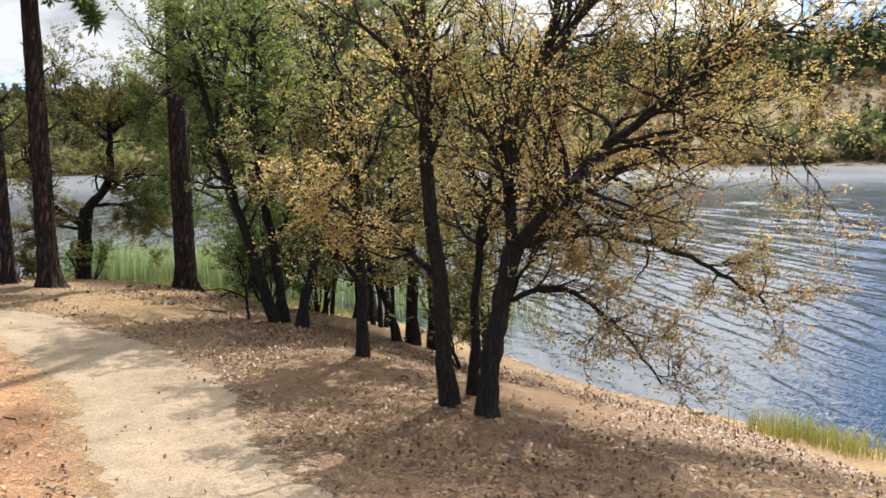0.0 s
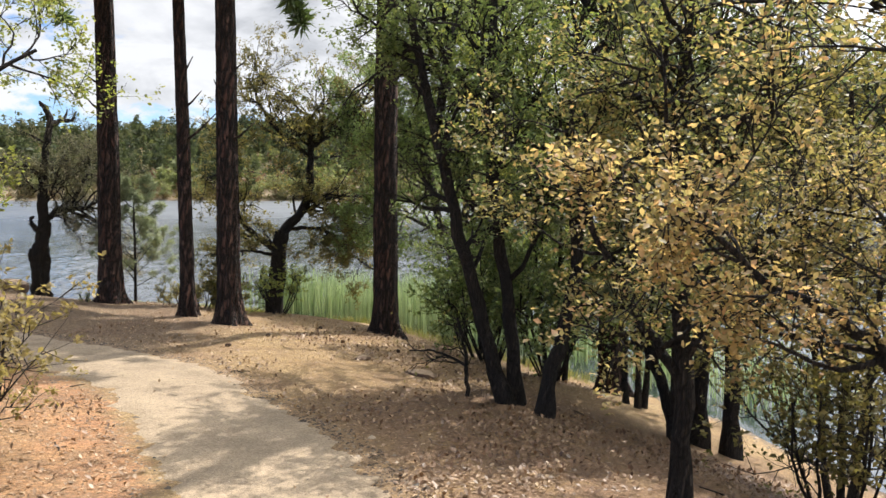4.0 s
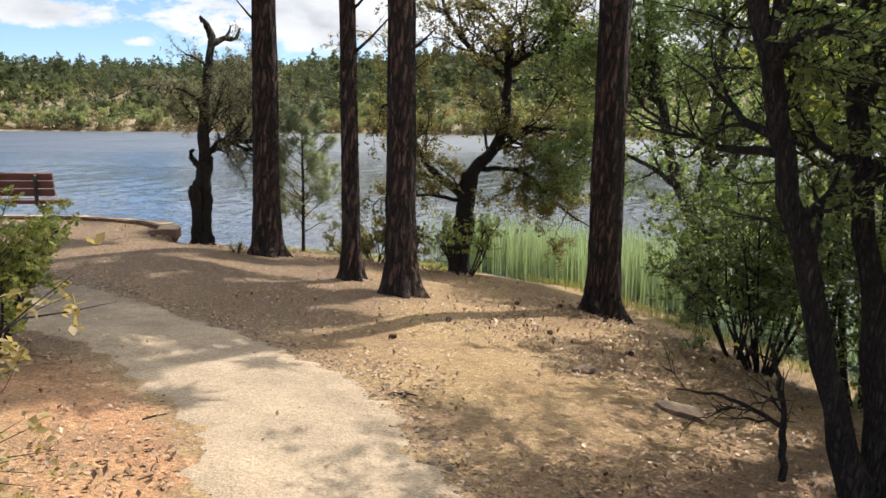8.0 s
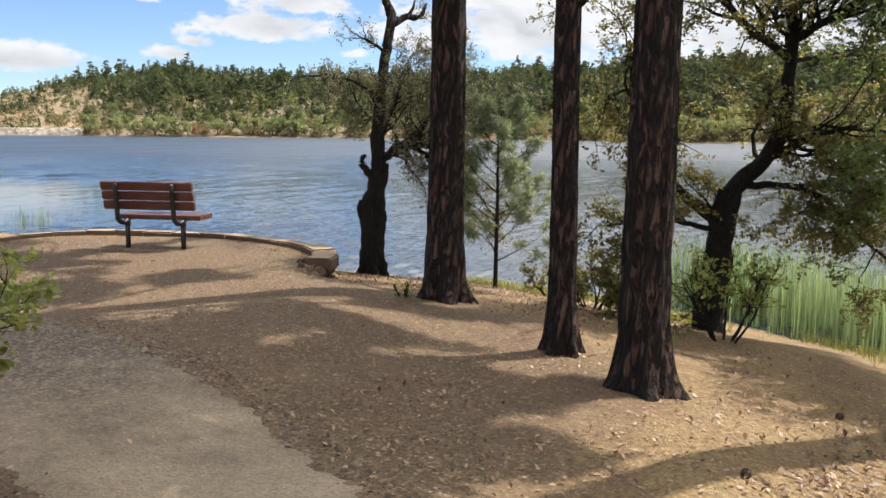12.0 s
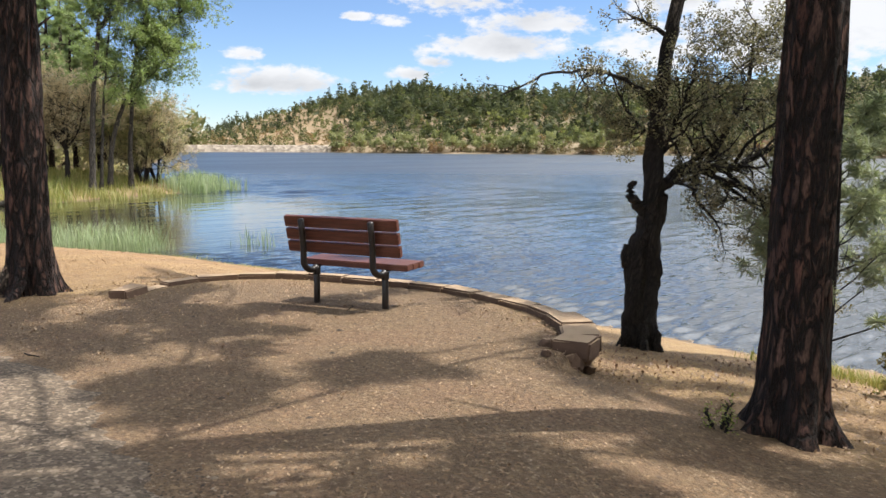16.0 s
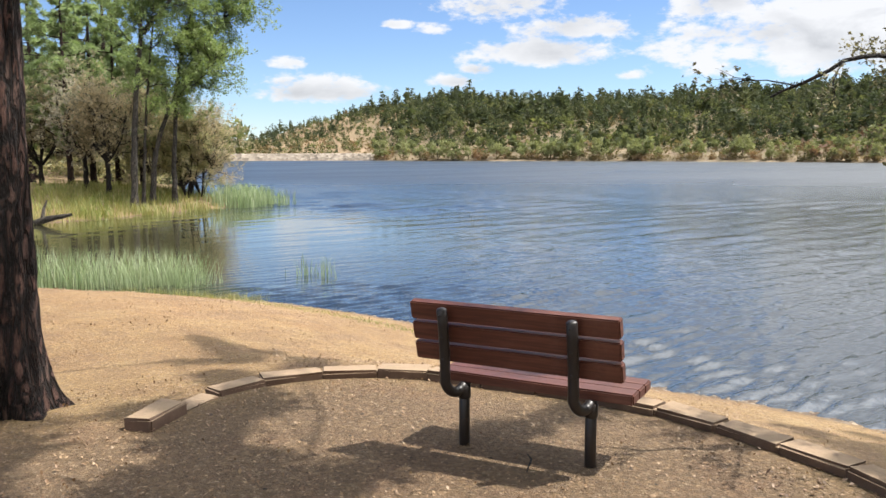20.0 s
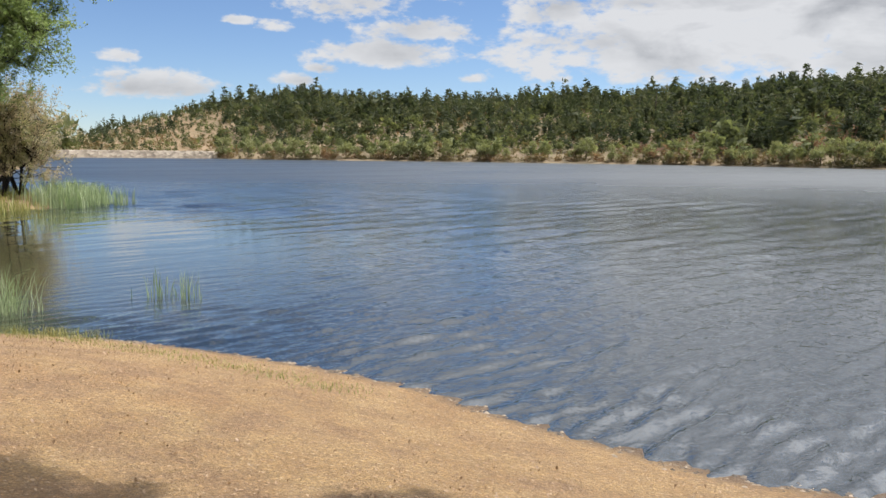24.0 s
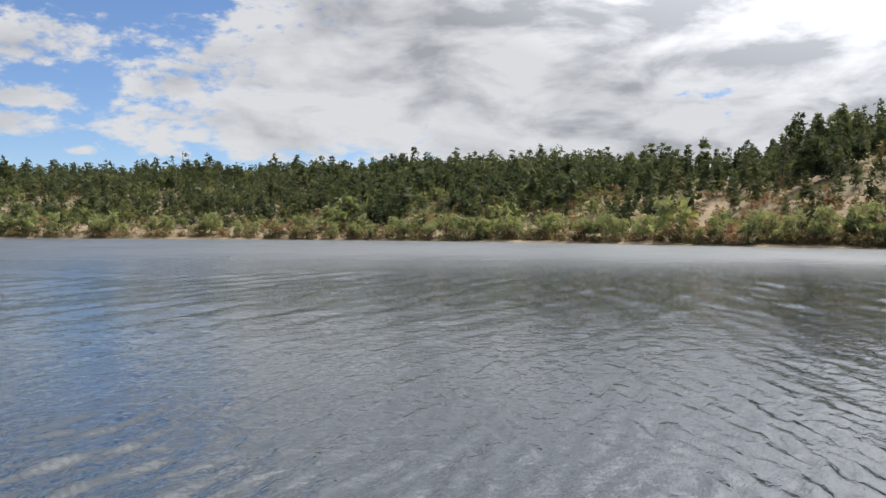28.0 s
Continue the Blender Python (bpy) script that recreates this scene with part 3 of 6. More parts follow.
LAKE = np.array(NEAR_SHORE + SPIT + FAR_SHORE, float)
TERRACE = np.array([(-1.25, -1.55), (-1.85, -0.75), (-1.87, -0.3), (-1.72, 0.12), (-1.48, 0.5), (-0.7, 0.97), (0.15, 1.38), (0.8, 1.46),
                    (1.45, 1.46), (2.1, 1.3), (2.55, 1.05), (2.75, 0.7)], float)


def edge_distance(px, py, poly, closed=True):
    """Distance to a polygon's edge, negative inside it."""
    best, inside = np.full(px.shape, 1e9), np.zeros(px.shape, bool)
    n = len(poly)
    for i in range(n if closed else n - 1):
        (ax, ay), (bx, by) = poly[i], poly[(i + 1) % n]
        dx, dy = bx - ax, by - ay
        t = np.clip(((px - ax) * dx + (py - ay) * dy) / (dx * dx + dy * dy), 0, 1)
        best = np.minimum(best, np.hypot(px - ax - t * dx, py - ay - t * dy))
        if closed:
            cross = ((ay > py) != (by > py)) & (px < (bx - ax) * (py - ay) / (by - ay + 1e-12) + ax)
            inside ^= cross
    return np.where(inside, -best, best) if closed else best


def smooth(a, b, x):
    t = np.clip((x - a) / (b - a), 0, 1)
    return t * t * (3 - 2 * t)


RIDGE_AZ = [-60, -40, -25, -12, -5, -3, 0, 4, 10, 17, 25, 32, 38, 44, 50, 54, 57, 60, 63, 65, 67.5, 69.5, 72, 74, 80]
RIDGE_H = [20, 20, 21, 22.5, 22, 24.5, 20.5, 17, 18.5, 20.5, 22.5, 22, 21.5, 21.5, 22.5, 23, 27.5, 23.5, 22.5, 19, 14, 9.5, 3, 2, 1]
RIDGE_D = [70, 70, 70, 80, 90, 92, 95, 100, 105, 112, 125, 140, 150, 160, 168, 172, 178, 172, 165, 160, 155, 150, 150, 150, 150]


def waves(x, y, s, seed):
    """A cheap smooth field of bumps."""
    r = np.random.RandomState(seed)
    out = np.zeros(np.shape(x))
    for k in range(7):
        a, f, p = r.uniform(0, 6.28), s * r.uniform(0.6, 2.2), r.uniform(0, 6.28)
        out = out + np.sin((x * math.cos(a) + y * math.sin(a)) * f + p)
    return out / 7


def land(x, y):
    """The height of the ground."""
    x, y = np.asarray(x, float), np.asarray(y, float)
    d = edge_distance(x, y, LAKE)
    wet = WATER_Z + np.maximum(-4.0, d * 0.16)
    dry = WATER_Z + np.interp(d, [0, 1.0, 3, 5, 8, 13, 40], [0, 0.18, 0.62, 0.95, 1.18, 1.32, 1.6])
    dry = dry + 0.18 * smooth(11.0, 15.0, x) * smooth(1.0, 8.0, d) * smooth(-4, -10, y)
    # under the pines and oaks the bank keeps level for longer and then drops to the water
    dry = dry + smooth(6.0, 8.5, x) * np.interp(d, [0, 1.0, 2.4, 4, 6, 8], [0, 0.04, 0.13, 0.10, 0.03, 0])
    crest = edge_distance(x, y, np.array([(14.1, -8.3), (13.2, -6.6), (12.0, -4.0)]), False)
    dry = dry + np.exp(-(crest / 1.3) ** 2) * np.interp(y, [-10, -8.3, -6.6, -3.8, -2.5], [0, 0.11, 0.25, 0.09, 0])
    dry = dry + 0.025 * waves(x, y, 2.1, 5) * smooth(0.3, 2, d)
    az, r = np.degrees(np.arctan2(-x, y)), np.hypot(x, y)
    shore = np.interp(az, FAR_AZ[::-1], FAR_R[::-1])
    s = (r - shore) / np.interp(az, RIDGE_AZ, RIDGE_D)
    hill = WATER_Z + 0.9 * smooth(0, 5, d) + np.interp(az, RIDGE_AZ, RIDGE_H) * (0.25 * np.clip(s * 3, 0, 1) + 0.75 * smooth(0.05, 1.0, s))
    hill = hill * 1.0 + 1.6 * waves(x, y, 0.045, 8) * smooth(0.1, 0.5, s)
    is_far = (r > 100) & (az > -100) & (az < 80)
    z = np.where(d < 0, wet, np.where(is_far, hill, dry))
    # the bench's terrace is filled level up to its wall
    fill = np.concatenate([TERRACE, [(3.4, -0.2), (4.5, -2.0), (2.0, -5.5), (-2.0, -4.0)]])
    t = edge_distance(x, y, fill)
    level = 0.012 * waves(x, y, 2.3, 3)
    z = np.where(t < 0, np.maximum(z, level), z)
    # west of the wall the beach comes up nearly to its foot; east it drops away
    lift = smooth(2.6, 0.0, t) * smooth(0.6, -1.2, x) * (t >= 0)
    z = np.where(d > 0, z + lift * np.maximum(0, -0.07 - z), z)
    south = smooth(1.6, 0.0, t) * (t >= 0) * smooth(0.8, -0.2, y - 0.25 * x + 0.6)
    return z + south * (level - z)


def grounded(x, y):
    return float(land(np.array([x]), np.array([y]))[0])


def axis(lo, hi, step, reach, grow=1.16):
    core = list(np.arange(lo, hi + 1e-6, step))
    s, a = step, core[0]
    left = []
    while a > -reach:
        s = min(s * grow, 14 if abs(a) < 480 else 200)
        a -= s
        left.append(a)
    s, b = step, core[-1]
    right = []
    while b < reach:
        s = min(s * grow, 14 if abs(b) < 480 else 200)
        b += s
        right.append(b)
    return np.array(left[::-1] + core + right)


PATH_LEFT = [(14.2, -17), (13.1, -13), (12.2, -10.5), (11.1, -8.5), (10.0, -6.75), (9.3, -6.0), (8.8, -5.4), (8.0, -4.85), (7.0, -4.4), (5.6, -4.1),
             (3.5, -4.4), (0.5, -4.9), (-3, -5.8), (-9, -8)]
PATH_RIGHT = [(15.6, -17), (14.6, -13), (13.55, -10.4), (12.6, -8.4), (11.9, -7.05), (11.0, -5.75), (9.75, -4.5), (8.75, -3.6), (7.5, -3.05), (6.2, -2.65),
              (4.8, -2.45), (3.4, -2.4), (1.4, -2.35), (-0.6, -3.0), (-3.6, -4.2), (-9.6, -6.6)]


def build_ground():
    xs, ys = axis(-6, 18, 0.125, 2500), axis(-13, 7, 0.125, 2500)
    gx, gy = np.meshgrid(xs, ys, indexing="ij")
    gz = land(gx.ravel(), gy.ravel())
    v = np.stack([gx.ravel(), gy.ravel(), gz], 1)
    ny = len(ys)
    i = (np.arange(len(xs) - 1)[:, None] * ny + np.arange(ny - 1)[None]).ravel()
    f = np.stack([i, i + ny, i + ny + 1, i + 1], 1)
    me = raw("ground", v, f, SOIL, True)
    # which soil lies where: red earth beside the path, grey grit on the bench's pad with tree shade put into its tone,
    # dark forest floor on the hills
    x, y = v[:, 0], v[:, 1]
    left = edge_distance(x, y, np.array(PATH_LEFT, float), False)
    road = edge_distance(x, y, np.array(PATH_LEFT + PATH_RIGHT[::-1], float))
    west = np.array([(p[0] - 3, p[1] - 2) for p in PATH_LEFT[:10]], float)
    side = edge_distance(x, y, np.concatenate([np.array(PATH_LEFT[:10], float), west[::-1]]))
    red = smooth(1.5, 0.2, left) * (side < 0.0) * 0.9 + 0.35 * smooth(0.2, 0.7, waves(x, y, 0.5, 21)) * (road > 0)
    red = np.maximum(red, 0.1 * smooth(-1.5, -3.5, x) * smooth(-3.5, -1.5, y) * smooth(60, 30, np.hypot(x, y)))
    pad = smooth(1.2, 0.0, edge_distance(x, y, np.array([(2.4, 0.6), (0.5, 1.1), (-1.2, -0.2), (-0.8, -2.2), (0, -4.5), (6.5, -4.0), (7.2, -2.5), (6.9, -0.6), (5.2, 0.5), (3.4, 0.2)], float)))
    far = smooth(90, 130, np.hypot(x, y)) * smooth(72, 58, np.degrees(np.arctan2(-x, y)))
    far = np.maximum(far, 0.6 * smooth(26, 42, np.hypot(x, y)) * (x < 0))
    at = me.attributes.new("soil_kind", "FLOAT_VECTOR", "POINT")
    at.data.foreach_set("vector", np.stack([red * (1 - pad), pad * 0.92, far], 1).astype(np.float32).ravel())
    # leaf duff under the oaks, its dark tone also standing for their shade
    oaks = edge_distance(x, y, np.array([(12.6, -10.8), (15.5, -10.8), (17, -6.5), (14.8, -3.2), (11.5, -2.6), (10.4, -4.4), (12.2, -7.8)], float))
    me.attributes.new("duff", "FLOAT", "POINT").data.foreach_set("value", smooth(0.7, -0.5, oaks).astype(np.float32))
    tagged(new("ground", me), "dry tan and orange soil sloping to a lake", "ground", kind="structure")


build_ground()


def build_water():
    """The lake's surface with its wind waves, which run from the west; rings of faces that widen outwards."""
    rng = np.random.RandomState(14)
    ang = np.linspace(radians(-118), radians(118), 470)
    r = [4.0]
    while r[-1] < 430:
        q = r[-1]
        r.append(q + (0.06 if q < 14 else 0.1 if q < 20 else max(0.1, min(q * q / 6000, q * 0.022))))
    r = np.array(r)
    rr, aa = np.meshgrid(r, ang, indexing="ij")
    x, y = -rr * np.sin(aa), rr * np.cos(aa) - 1.0
    step = np.maximum(np.where(rr < 14, 0.06, np.where(rr < 20, 0.1, np.maximum(0.1, np.minimum(rr * rr / 6000, rr * 0.022)))), rr * 0.005)
    z = np.zeros_like(x)
    gust = 0.75 + 0.45 * waves(x, y, 0.12, 31) + 0.25 * waves(x, y, 0.5, 32)
    gust = gust * (0.2 + 0.8 * smooth(9, 19, np.hypot(x + 27, y - 1)))
    length = 0.2
    while length < 2.3:
        fit = smooth(2.2, 4.0, length / step)
        if length > 0.75:
            fit = fit * (0.25 + 2.2 * smooth(16, 42, rr))
        band = np.zeros_like(x)
        for _ in range(9):
            a, k, p = rng.normal() * 0.16 + 0.24, 2 * math.pi / (length * rng.uniform(0.75, 1.3)), rng.uniform(0, 6.28)
            w = (x * math.cos(a) + y * math.sin(a)) * k + p + 0.7 * np.sin((y * math.cos(a) - x * math.sin(a)) * k * 0.21 + p * 3)
            band += np.sin(w) - 0.22 * np.cos(2 * w)
        z += band * fit * WAVE_SLOPE * (1.35 * math.exp(-(math.log(length / 0.29) / 0.5) ** 2) + 0.22) * length / (2 * math.pi) / 2.9
        length *= 1.3
    v = np.stack([x, y, WATER_Z + z * gust], -1).reshape(-1, 3)
    n = len(ang)
    i = (np.arange(len(r) - 1)[:, None] * n + np.arange(n - 1)[None]).ravel()
    f = np.stack([i, i + n, i + n + 1, i + 1], 1)
    f = f[edge_distance(v[i, 0], v[i, 1], LAKE) < 1.2 + 0.02 * np.hypot(v[i, 0], v[i, 1])]
    used, g = np.unique(f, return_inverse=True)
    v, f = v[used], g.reshape(f.shape)
    tagged(new("water", raw("water", v, f, WATER, True)), "rippled blue-grey lake water", "water", kind="structure")


WAVE_SLOPE = 0.19
build_water()

# ---- gravel path ----
def spline(pts, n):
    p = np.asarray(pts, float)
    t = np.r_[0, np.cumsum(np.linalg.norm(np.diff(p, axis=0), axis=1))]
    s = np.linspace(0, t[-1], n)
    m = np.gradient(p, t, axis=0)
    k = np.clip(np.searchsorted(t, s, side="right") - 1, 0, len(t) - 2)
    h = (t[k + 1] - t[k])[:, None]
    u = ((s - t[k])[:, None]) / h
    return ((2 * u**3 - 3 * u**2 + 1) * p[k] + (u**3 - 2 * u**2 + u) * h * m[k] + (-2 * u**3 + 3 * u**2) * p[k + 1] + (u**3 - u**2) * h * m[k + 1])


def build_path():
    n, k = 900, 13
    a, b = spline(PATH_LEFT, n), spline(PATH_RIGHT, n)
    rng = np.random.RandomState(4)
    across = np.linspace(0, 1, k)
    def ragged():
        slow = np.convolve(rng.normal(size=n + 40), np.ones(17) / 4.1, "same")[20:-20]
        return slow * 0.5 + np.convolve(rng.normal(size=n + 8), np.ones(3) / 1.7, "same")[4:-4] * 0.45

    w, w2 = ragged(), ragged()
    mid = b - a
    mid /= np.linalg.norm(mid, axis=1, keepdims=True)
    a, b = a + mid * w[:, None] * 0.08, b + mid * w2[:, None] * 0.08
    pts = a[:, None] * (1 - across)[None, :, None] + b[:, None] * across[None, :, None]
    x, y = pts[..., 0].ravel(), pts[..., 1].ravel()
    edge = np.tile(np.minimum(1, np.minimum(across, 1 - across) * 9), n)
    z = land(x, y) - 0.03 + 0.042 * edge
    v = np.stack([x, y, z], 1)
    i = (np.arange(n - 1)[:, None] * k + np.arange(k - 1)[None]).ravel()
    f = np.stack([i, i + k, i + k + 1, i + 1], 1)[:, ::-1]
    tagged(new("path", raw("path", v, f, GRAVEL, True)), "pale decomposed granite footpath curving through the soil", "path", kind="structure")


build_path()

# ---- trees ----


def grow_tree(rng, base, heading, length, radius, levels, tubes, tips, sides=7, wander=0.22, lift=0.12, kids=(4, 7), ratio=0.62, angle=0.8, start=0.3):
    """A limb with its branches; the last ones leave the places of leaves in tips."""
    n = (2, 4, 5)[min(levels, 2)]
    pts, d, p = [np.array(base, float)], np.array(heading, float), np.array(base, float)
    d /= np.linalg.norm(d)
    for _ in range(n):
        d = d + rng.normal(size=3) * wander + np.array([0, 0, lift])
        d /= np.linalg.norm(d)
        p = p + d * length / n
        pts.append(p.copy())
    rad = radius * np.linspace(1, 0.35 if levels > 0 else 0.2, n + 1)
    tubes.add(pts, rad, (3, 4, 5)[min(levels, 2)])
    if levels == 0:
        tips.append((np.array(pts), length))
        return
    for _ in range(rng.randint(kids[0], kids[1] + 1)):
        t = rng.uniform(start, 1.0) * n
        k = min(int(t), n - 1)
        at = pts[k] + (pts[k + 1] - pts[k]) * (t - k)
        ax = (pts[k + 1] - pts[k]) / np.linalg.norm(pts[k + 1] - pts[k])
        side = np.cross(ax, rng.normal(size=3))
        side /= np.linalg.norm(side) + 1e-9
        a = angle * rng.uniform(0.6, 1.35)
        h = ax * math.cos(a) + side * math.sin(a)
        grow_tree(rng, at, h, length * ratio * rng.uniform(0.7, 1.2), max(0.004, rad[k] * 0.55), levels - 1, tubes, tips, sides - 1, wander, lift, kids, ratio, angle, 0.2)
    if levels >= 1:
        grow_tree(rng, pts[-1], d, length * ratio, rad[-1], levels - 1, tubes, tips, sides - 1, wander, lift, kids, ratio, angle, 0.2)


def leaf_places(rng, tips, per, jitter):
    """Leaves sit in tufts of five along the twigs."""
    out = []
    for pts, length in tips:
        tufts = max(1, per // 5)
        t = rng.uniform(0.2, 1.0, tufts) ** 0.7 * (len(pts) - 1)
        k = np.minimum(t.astype(int), len(pts) - 2)
        f = (t - k)[:, None]
        c = pts[k] * (1 - f) + pts[k + 1] * f + rng.normal(size=(tufts, 3)) * jitter * 0.5
        c = np.repeat(c, per // tufts, axis=0)
        out.append(c + rng.normal(size=c.shape) * jitter * 0.3)
    return np.concatenate(out)


def gnarled(pts, ang):
    a, h = np.meshgrid(ang, pts[:, 2] + 0.4 * pts[:, 0])
    return 1 + 0.09 * np.sin(3 * a + 7 * h) + 0.08 * np.sin(2 * a - 11 * h) + 0.05 * np.sin(5 * a + 17 * h)


def broadleaf(name, seed, x, y, limbs, label, bark, leaf, leaf_size=0.024, per=22, jitter=0.06, category="tree", group="", turn=0.0, clear=(), low=0.35, **kw):
    """A tree or shrub built of main limbs: each (places across, along and up from the foot; first and last radius; number, length and
    levels of its side branches). turn: degrees by which the across axis is turned from +x. clear: places and radii kept free of low twigs."""
    rng = np.random.RandomState(seed)
    z = grounded(x, y)
    top = empty(name, pose(x, y, z), label, category, group)
    tubes, tips = Tubes(), []
    ca, sa = math.cos(radians(turn)), math.sin(radians(turn))
    for pts, r0, r1, count, length, levels in limbs:
        p = np.array([(a * ca - b * sa, a * sa + b * ca, h) for a, b, h in pts], float)
        if p[0, 2] <= 0.001:
            p[0, 2] = grounded(x + p[0, 0], y + p[0, 1]) - z - 0.1
        s = spline(p, 5 * len(p))
        s[1:-1] += rng.normal(size=(len(s) - 2, 3)) * min(0.3 * r0, 0.009)
        rad = np.linspace(r0, r1, len(s))
        if p[0, 2] < 0:
            rad[:2] *= (1.5, 1.2)
        tubes.add(s, rad, 10, gnarled)
        n = len(s)
        first = low if p[0, 2] < 0 else 0.1
        for _ in range(count):
            u = rng.uniform(first, 1.0) * (n - 1)
            k = min(int(u), n - 2)
            at = s[k] + (s[k + 1] - s[k]) * (u - k)
            ax = (s[k + 1] - s[k]) / np.linalg.norm(s[k + 1] - s[k])
            side = np.cross(ax, rng.normal(size=3))
            side /= np.linalg.norm(side) + 1e-9
            g = rng.uniform(0.6, 1.3)
            opts = dict(sides=5, wander=0.24, lift=0.05, kids=(3, 5), ratio=0.6, angle=0.75, start=0.2)
            opts.update(kw)
            way, reach = ax * math.cos(g) + side * math.sin(g), length * rng.uniform(0.55, 1.25)
            end = at + way * reach * 1.3
            if end[2] < 3.0 and any(math.hypot(end[0] + x - cx, end[1] + y - cy) < cr for cx, cy, cr in clear):
                continue
            grow_tree(rng, at, way, reach, min(rad[k] * 0.6, 0.03), levels, tubes, tips, **opts)
    for cx, cy, cr in clear:
        tips = [q for q in tips if math.hypot(q[0][-1][0] + x - cx, q[0][-1][1] + y - cy) > cr or q[0][-1][2] > 3.0]
    child("trunk", tubes.mesh("trunk", bark), top)
    child("crown", leaf_mesh("crown", rng, leaf_places(rng, tips, per, jitter), leaf_size, leaf), top)
    return top


def pine_trunk(rng, height, radius, lean, stubs, sides):
    tubes = Tubes()
    n = 90
    zz = np.r_[np.linspace(-0.25, 1.2, 26), np.linspace(1.25, height, n - 26)]
    ph = rng.uniform(0, 6.28, 4)
    cx = lean[0] * zz + 0.05 * np.sin(zz * 0.35 + ph[0])
    cy = lean[1] * zz + 0.05 * np.sin(zz * 0.3 + ph[1])
    cx, cy = cx - np.interp(0, zz, cx), cy - np.interp(0, zz, cy)
    r = radius * (1 - 0.72 * np.clip(zz / height, 0, 1)) * (1 + 0.5 * np.exp(-np.maximum(zz, -0.1) * 5.0))

    def furrow(pts, ang):
        a, h = np.meshgrid(ang, pts[:, 2])
        w = 0.06 * np.sin(a * 9 + np.sin(h * 3.1 + ph[2]) * 1.3) + 0.03 * np.sin(a * 17 + h * 2.3 + ph[3])
        w = w + 0.025 * np.sin(h * 14 + 3 * np.sin(a * 5 + ph[0]))
        foot = np.exp(-np.maximum(h, 0) * 5.0)
        return 1 + w + foot * 0.28 * np.sin(a * 5 + ph[1])

    tubes.add(np.stack([cx, cy, zz], 1), r, sides, furrow)
    for h in stubs:
        a = rng.uniform(0, 6.28)
        p = np.array([np.interp(h, zz, cx), np.interp(h, zz, cy), h])
        d = np.array([math.cos(a), math.sin(a), rng.uniform(0.2, 0.8)])
        m = rng.uniform(0.25, 0.6)
        tubes.add([p, p + d * m * 0.5, p + d * m + np.array([0, 0, 0.05])], [0.025, 0.017, 0.006], 5)
    return tubes, zz, cx, cy, r


def pine(seed, x, y, height, radius, crown_from, label, lean=(0, 0), sides=32, stubs=(2.6, 3.1, 3.6, 4.4, 5.1, 5.8), spread=3.4, tufts=2800, needle=0.041, group="pines by the path", leaf=None, reach=(0.0, 0.0), roots=()):
    """reach: the side to which the limbs grow longer. roots: bearings of bare roots at the foot, in degrees."""
    rng = np.random.RandomState(seed)
    top = empty("pine_tree", pose(x, y, grounded(x, y)), label, "tree", group)
    tubes, zz, cx, cy, r = pine_trunk(rng, height, radius, lean, stubs, sides)
    tips = []
    limbs = tubes
    count = 46
    for i in range(count):
        h = crown_from + (height - crown_from) * ((i + rng.uniform(0, 0.8)) / count) ** 1.5
        a = i * 2.4 + rng.uniform(-0.4, 0.4)
        m = spread * (1 - 0.75 * ((h - crown_from) / (height - crown_from)) ** 1.3) * rng.uniform(0.6, 1.1)
        m *= max(0.2, 1 + reach[0] * math.cos(a) + reach[1] * math.sin(a))
        p = np.array([np.interp(h, zz, cx), np.interp(h, zz, cy), h])
        d = np.array([math.cos(a), math.sin(a), 0.05])
        grow_tree(rng, p, d, m, 0.035, 1, limbs, tips, 5, 0.12, 0.06, (5, 7), 0.4, 0.7, 0.25)
    child("trunk", tubes.mesh("trunk", PINE_BARK), top)
    for k, deg in enumerate(roots):
        root = Tubes()
        c, q = math.cos(radians(deg)), math.sin(radians(deg))
        line = [(radius * f * c, radius * f * q, grounded(x + radius * f * c, y + radius * f * q) - grounded(x, y) + h) for f, h in ((0.95, 0.3), (1.35, 0.12), (1.9, 0.03), (2.7, 0.0), (3.6, -0.05))]
        root.add(line, [0.05, 0.065, 0.055, 0.04, 0.02], 8, gnarled)
        child("root", root.mesh("root", WORN_ROOT if k % 2 == 0 else PINE_BARK), top, "bare worn root" if k % 2 == 0 else "")
    per = max(2, int(tufts * 0.6) // len(tips))
    c = np.repeat(leaf_places(rng, tips, per, 0.08), 9, axis=0)
    child("needles", leaf_mesh("needles", rng, c, needle, leaf or NEEDLES, long=6.5, spread=1.0), top)
    return top


BROWN_PINE = "tall ponderosa pine, furrowed red-brown bark,"
pine(11, 4.35, 1.0, 17, 0.185, 6.4, BROWN_PINE + " near the terrace", (0.004, 0.004), spread=5.4, tufts=30000, needle=0.044, reach=(-0.35, 0.4))
pine(12, 6.35, 0.05, 14, 0.108, 5.3, "slender dark ponderosa pine beside a thicker one", (-0.012, 0.0), spread=2.1, tufts=9000)
pine(13, 7.25, -0.35, 17, 0.165, 5.4, BROWN_PINE + " by the path", (-0.006, 0.003), spread=1.7, tufts=6000)
pine(14, 9.13, 1.2, 24, 0.19, 20.0, BROWN_PINE + " leaning over the bank", (0.015, 0.004), spread=1.1, tufts=900)
pine(15, -2.2, -2.15, 18, 0.205, 5.4, BROWN_PINE + " beside the stone wall", (-0.012, 0.0), spread=4.4, tufts=14000, reach=(0.12, 0.15), roots=(-75, -30, 215))
pine(16, -6.8, -2.5, 18, 0.2, 6.0, BROWN_PINE + " above the cove", (-0.014, 0.0), roots=(-80, -20))
